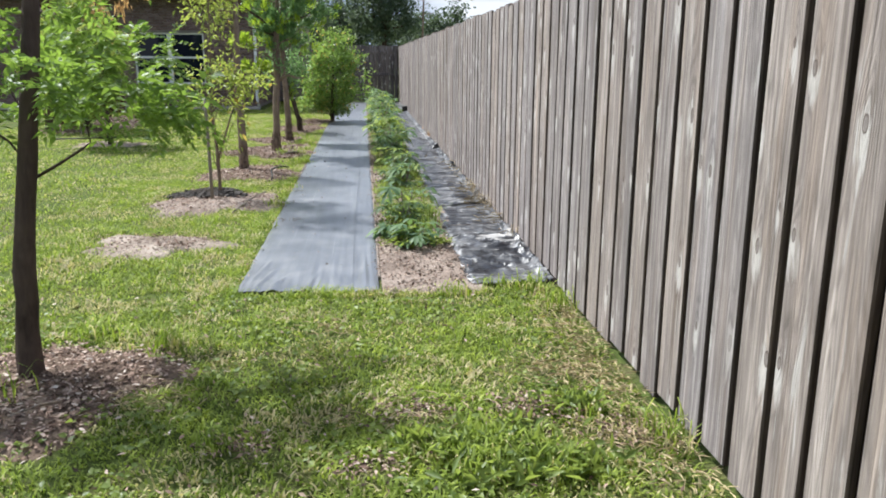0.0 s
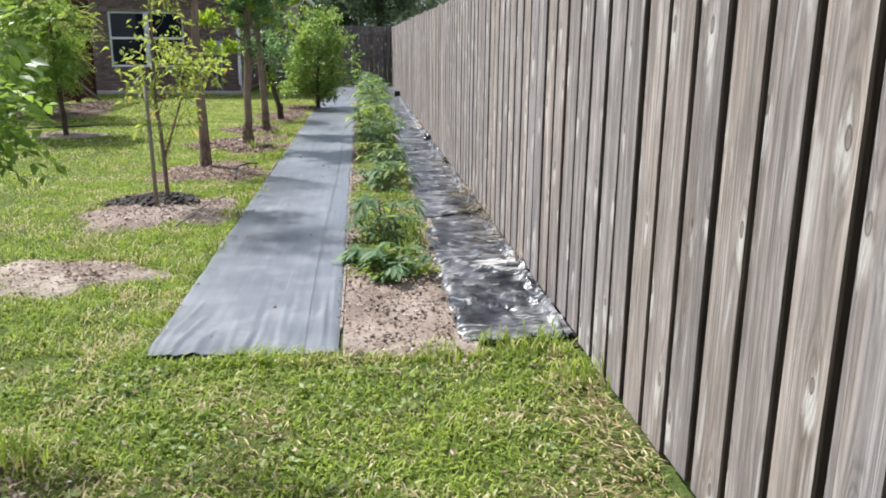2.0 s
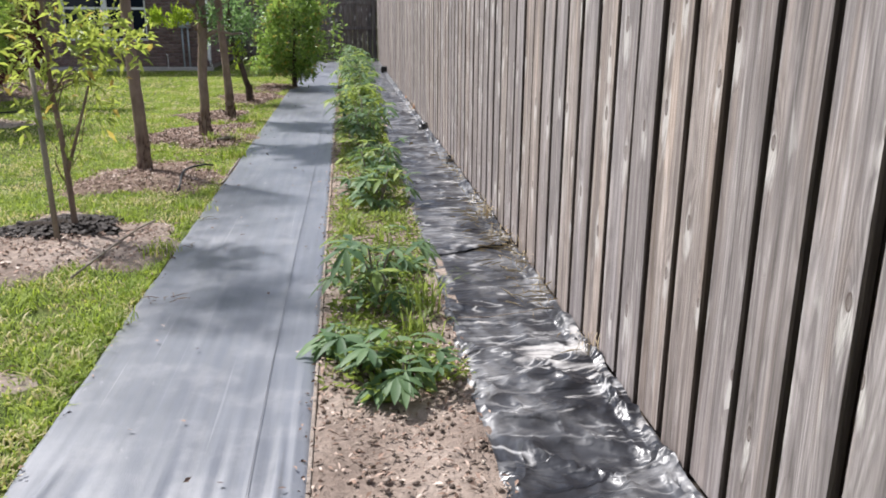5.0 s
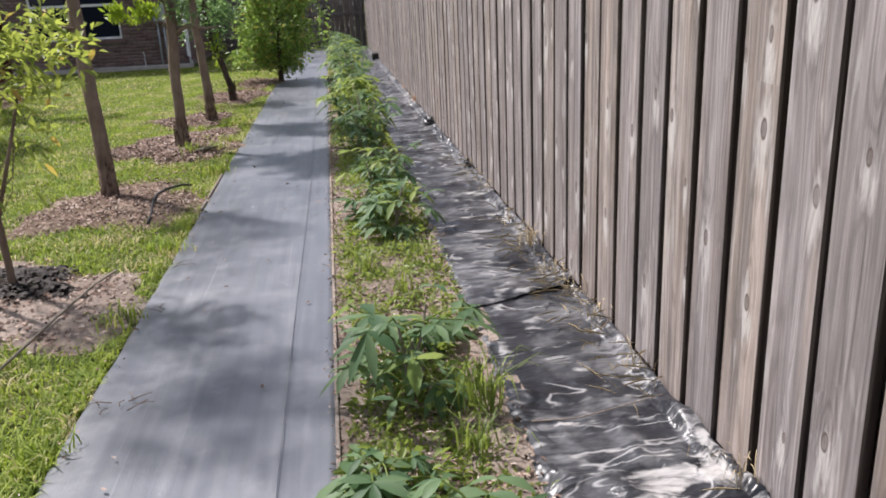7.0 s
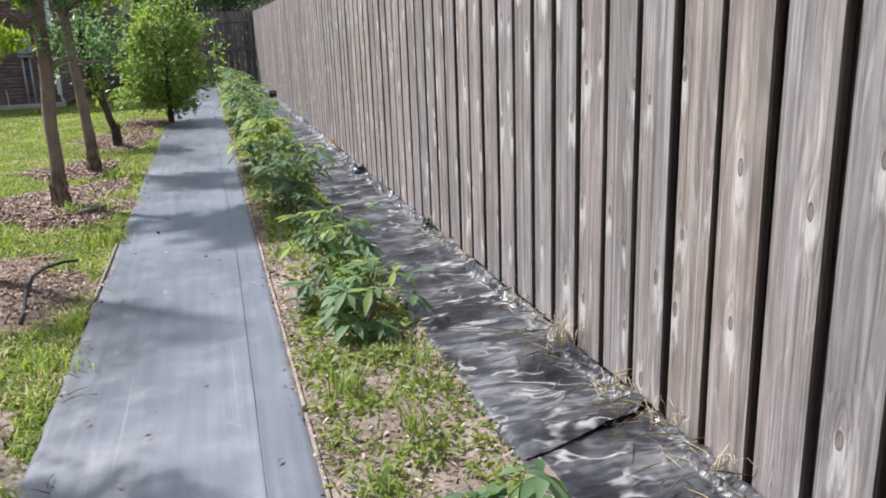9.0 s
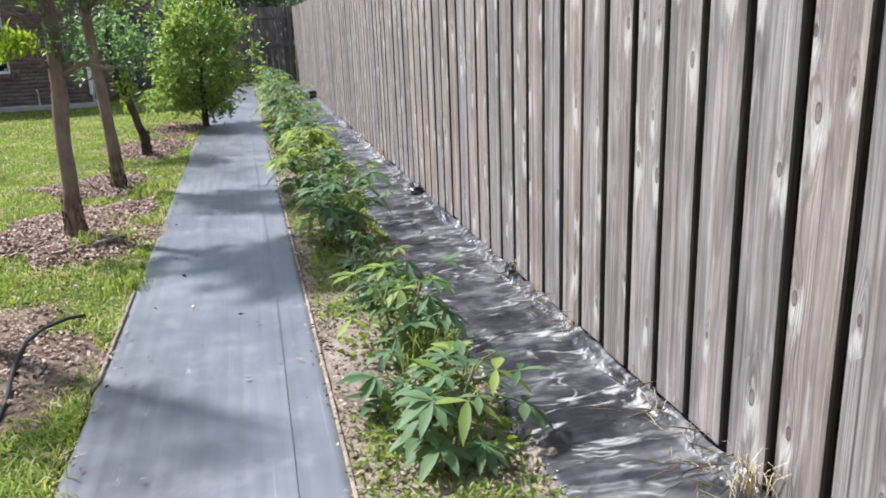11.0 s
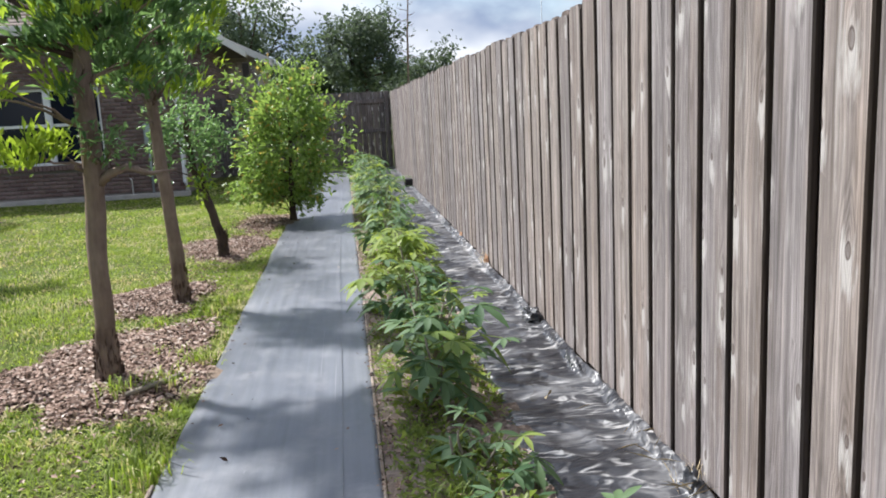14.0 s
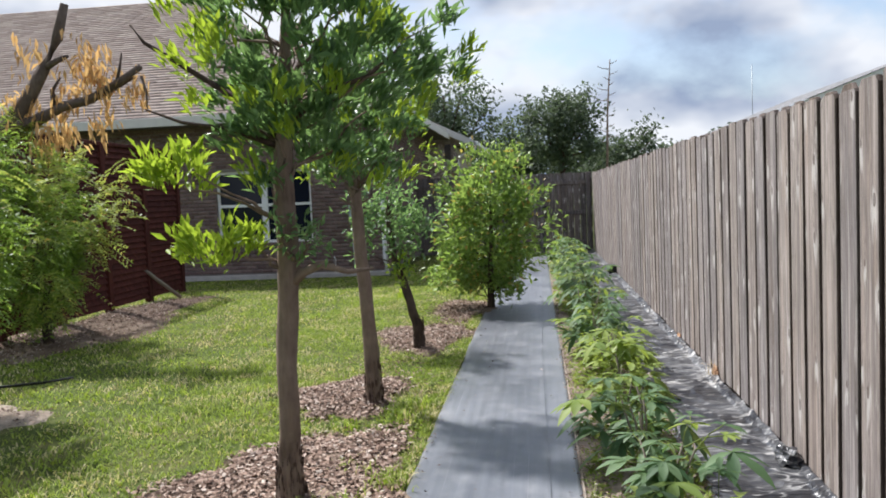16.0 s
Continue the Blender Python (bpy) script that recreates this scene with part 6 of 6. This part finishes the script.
n = 700
at = np.stack([rs.uniform(-2.2, 1.4, n), rs.uniform(2.4, 5.2, n), rs.uniform(0.012, 0.03, n)], 1)
v, f = leaves(at, np.stack([rs.normal(size=n), rs.normal(size=n), rs.normal(size=n) * 0.25], 1), 0.030, 0.012, rs, 0.2, 0.0)
tagged(sheet("lawn_litter", v, f, CHIP), "dry leaf bits lying in the grass", "leaves", kind="stuff")
def litter(name, spots, length, wide, material, label, category, rise=0.3, lift=0.0):
    """Bits strewn about some spots: x, y, spread across, spread along, count."""
    at = np.concatenate([np.stack([rs.normal(x, sx, k), rs.normal(y, sy, k), rs.uniform(0.012, 0.04, k) + lift], 1) for x, y, sx, sy, k in spots])
    at[:, 0] = np.minimum(at[:, 0], FENCE_X - 0.04)
    k = len(at)
    v, f = leaves(at, np.stack([rs.normal(size=k), rs.normal(size=k), np.abs(rs.normal(size=k)) * rise], 1), length, wide, rs, 0.3, 0.1)
    tagged(sheet(name, v, f, material), label, category, kind="stuff")


litter("bark_litter", ((1.03, 3.52, 0.10, 0.07, 260), (0.56, 3.52, 0.12, 0.06, 170), (-0.07, 3.29, 0.09, 0.05, 90), (0.40, 3.10, 0.08, 0.05, 90), (1.32, 3.28, 0.09, 0.07, 120)), 0.030, 0.011, CHIP, "brown bark bits strewn in the grass", "litter")
litter("straw", ((1.42, 4.45, 0.07, 0.30, 420), (1.40, 3.75, 0.08, 0.28, 420), (1.42, 3.1, 0.08, 0.2, 260), (1.22, 3.93, 0.10, 0.10, 260), (0.57, 3.5, 0.14, 0.1, 120), (0.2, 4.55, 0.1, 0.08, 90), (-0.5, 3.75, 0.1, 0.08, 90), (1.34, 3.28, 0.1, 0.07, 120)), 0.06, 0.0045, DRY_GRASS, "dry straw lying along the fence foot", "straw", 0.25)
litter("straw", ((1.42, 7.6, 0.05, 0.4, 60), (1.44, 8.9, 0.05, 0.3, 60), (1.46, 8.2, 0.05, 0.15, 40), (1.46, 10.6, 0.04, 0.5, 40)), 0.13, 0.0024, DRY_GRASS, "dry straw stems lying on black plastic", "straw", 0.25, 0.03)
litter("bark_litter", ((-1.0, 6.55, 0.10, 0.05, 110), (-1.25, 6.8, 0.12, 0.06, 60), (-0.85, 6.75, 0.08, 0.08, 40)), 0.045, 0.008, CHIP, "brown needles and bark bits on bare sand", "litter")
litter("edge_litter", tuple((MAT_R + 0.015, MAT_Y0 + 0.4 + 0.6 * k, 0.022, 0.25, 34) for k in range(22)) + tuple((MAT_L + 0.01, MAT_Y0 + 0.6 + 0.8 * k, 0.02, 0.2, 12) for k in range(12)), 0.020, 0.010, CHIP, "dry crumbs gathered along the path edges", "litter")
litter("weed_clump", ((0.84, 3.22, 0.10, 0.06, 260), (0.55, 3.28, 0.05, 0.04, 110), (1.06, 3.07, 0.09, 0.06, 180), (0.80, 3.02, 0.10, 0.05, 140), (1.22, 3.55, 0.06, 0.05, 110), (-1.25, 3.75, 0.07, 0.05, 60), (0.93, 3.38, 0.02, 0.02, 30)), 0.07, 0.019, WEED, "low broad-leaved weed clumps in the lawn", "weeds", 1.0)
litter("leaf_litter", tuple((-0.75 - 0.12 * (k % 3), 10.0 + 0.55 * k, 0.20, 0.30, 95) for k in range(18)), 0.034, 0.014, CHIP, "dry brown leaves strewn in the grass along the path", "leaves", 0.4)
litter("weed_clump", ((0.60, 7.95, 0.05, 0.08, 110), (0.78, 8.20, 0.06, 0.06, 110), (0.92, 7.95, 0.04, 0.07, 90), (0.66, 8.55, 0.06, 0.06, 120), (0.88, 8.62, 0.06, 0.06, 110), (0.60, 8.95, 0.04, 0.07, 90), (0.80, 8.98, 0.08, 0.06, 150), (0.60, 9.4, 0.04, 0.1, 90), (0.62, 10.7, 0.05, 0.1, 110), (0.70, 11.35, 0.06, 0.1, 130), (0.62, 11.6, 0.05, 0.08, 90)), 0.045, 0.015, WEED, "low bushy weeds crowding the sandy bed", "weeds", 0.9)
n = 2600
at = np.stack([rs.uniform(-2.4, 1.5, n), rs.uniform(2.2, 5.2, n), rs.uniform(0.008, 0.022, n)], 1)
at = at[np.sin(at[:, 0] * 5 + 2 * np.sin(at[:, 1] * 3)) * np.sin(at[:, 1] * 6 + at[:, 0]) > 0.1]
at = np.repeat(at, 3, 0)
turn = rs.uniform(0, 2 * np.pi, len(at))
v, f = leaves(at, np.stack([np.cos(turn), np.sin(turn), rs.uniform(0.0, 0.5, len(at))], 1), 0.032, 0.022, rs, 0.15, 0.1)
tagged(sheet("clover", v, f, WEED), "broad-leaved low weeds growing through the lawn", "weeds", kind="stuff")
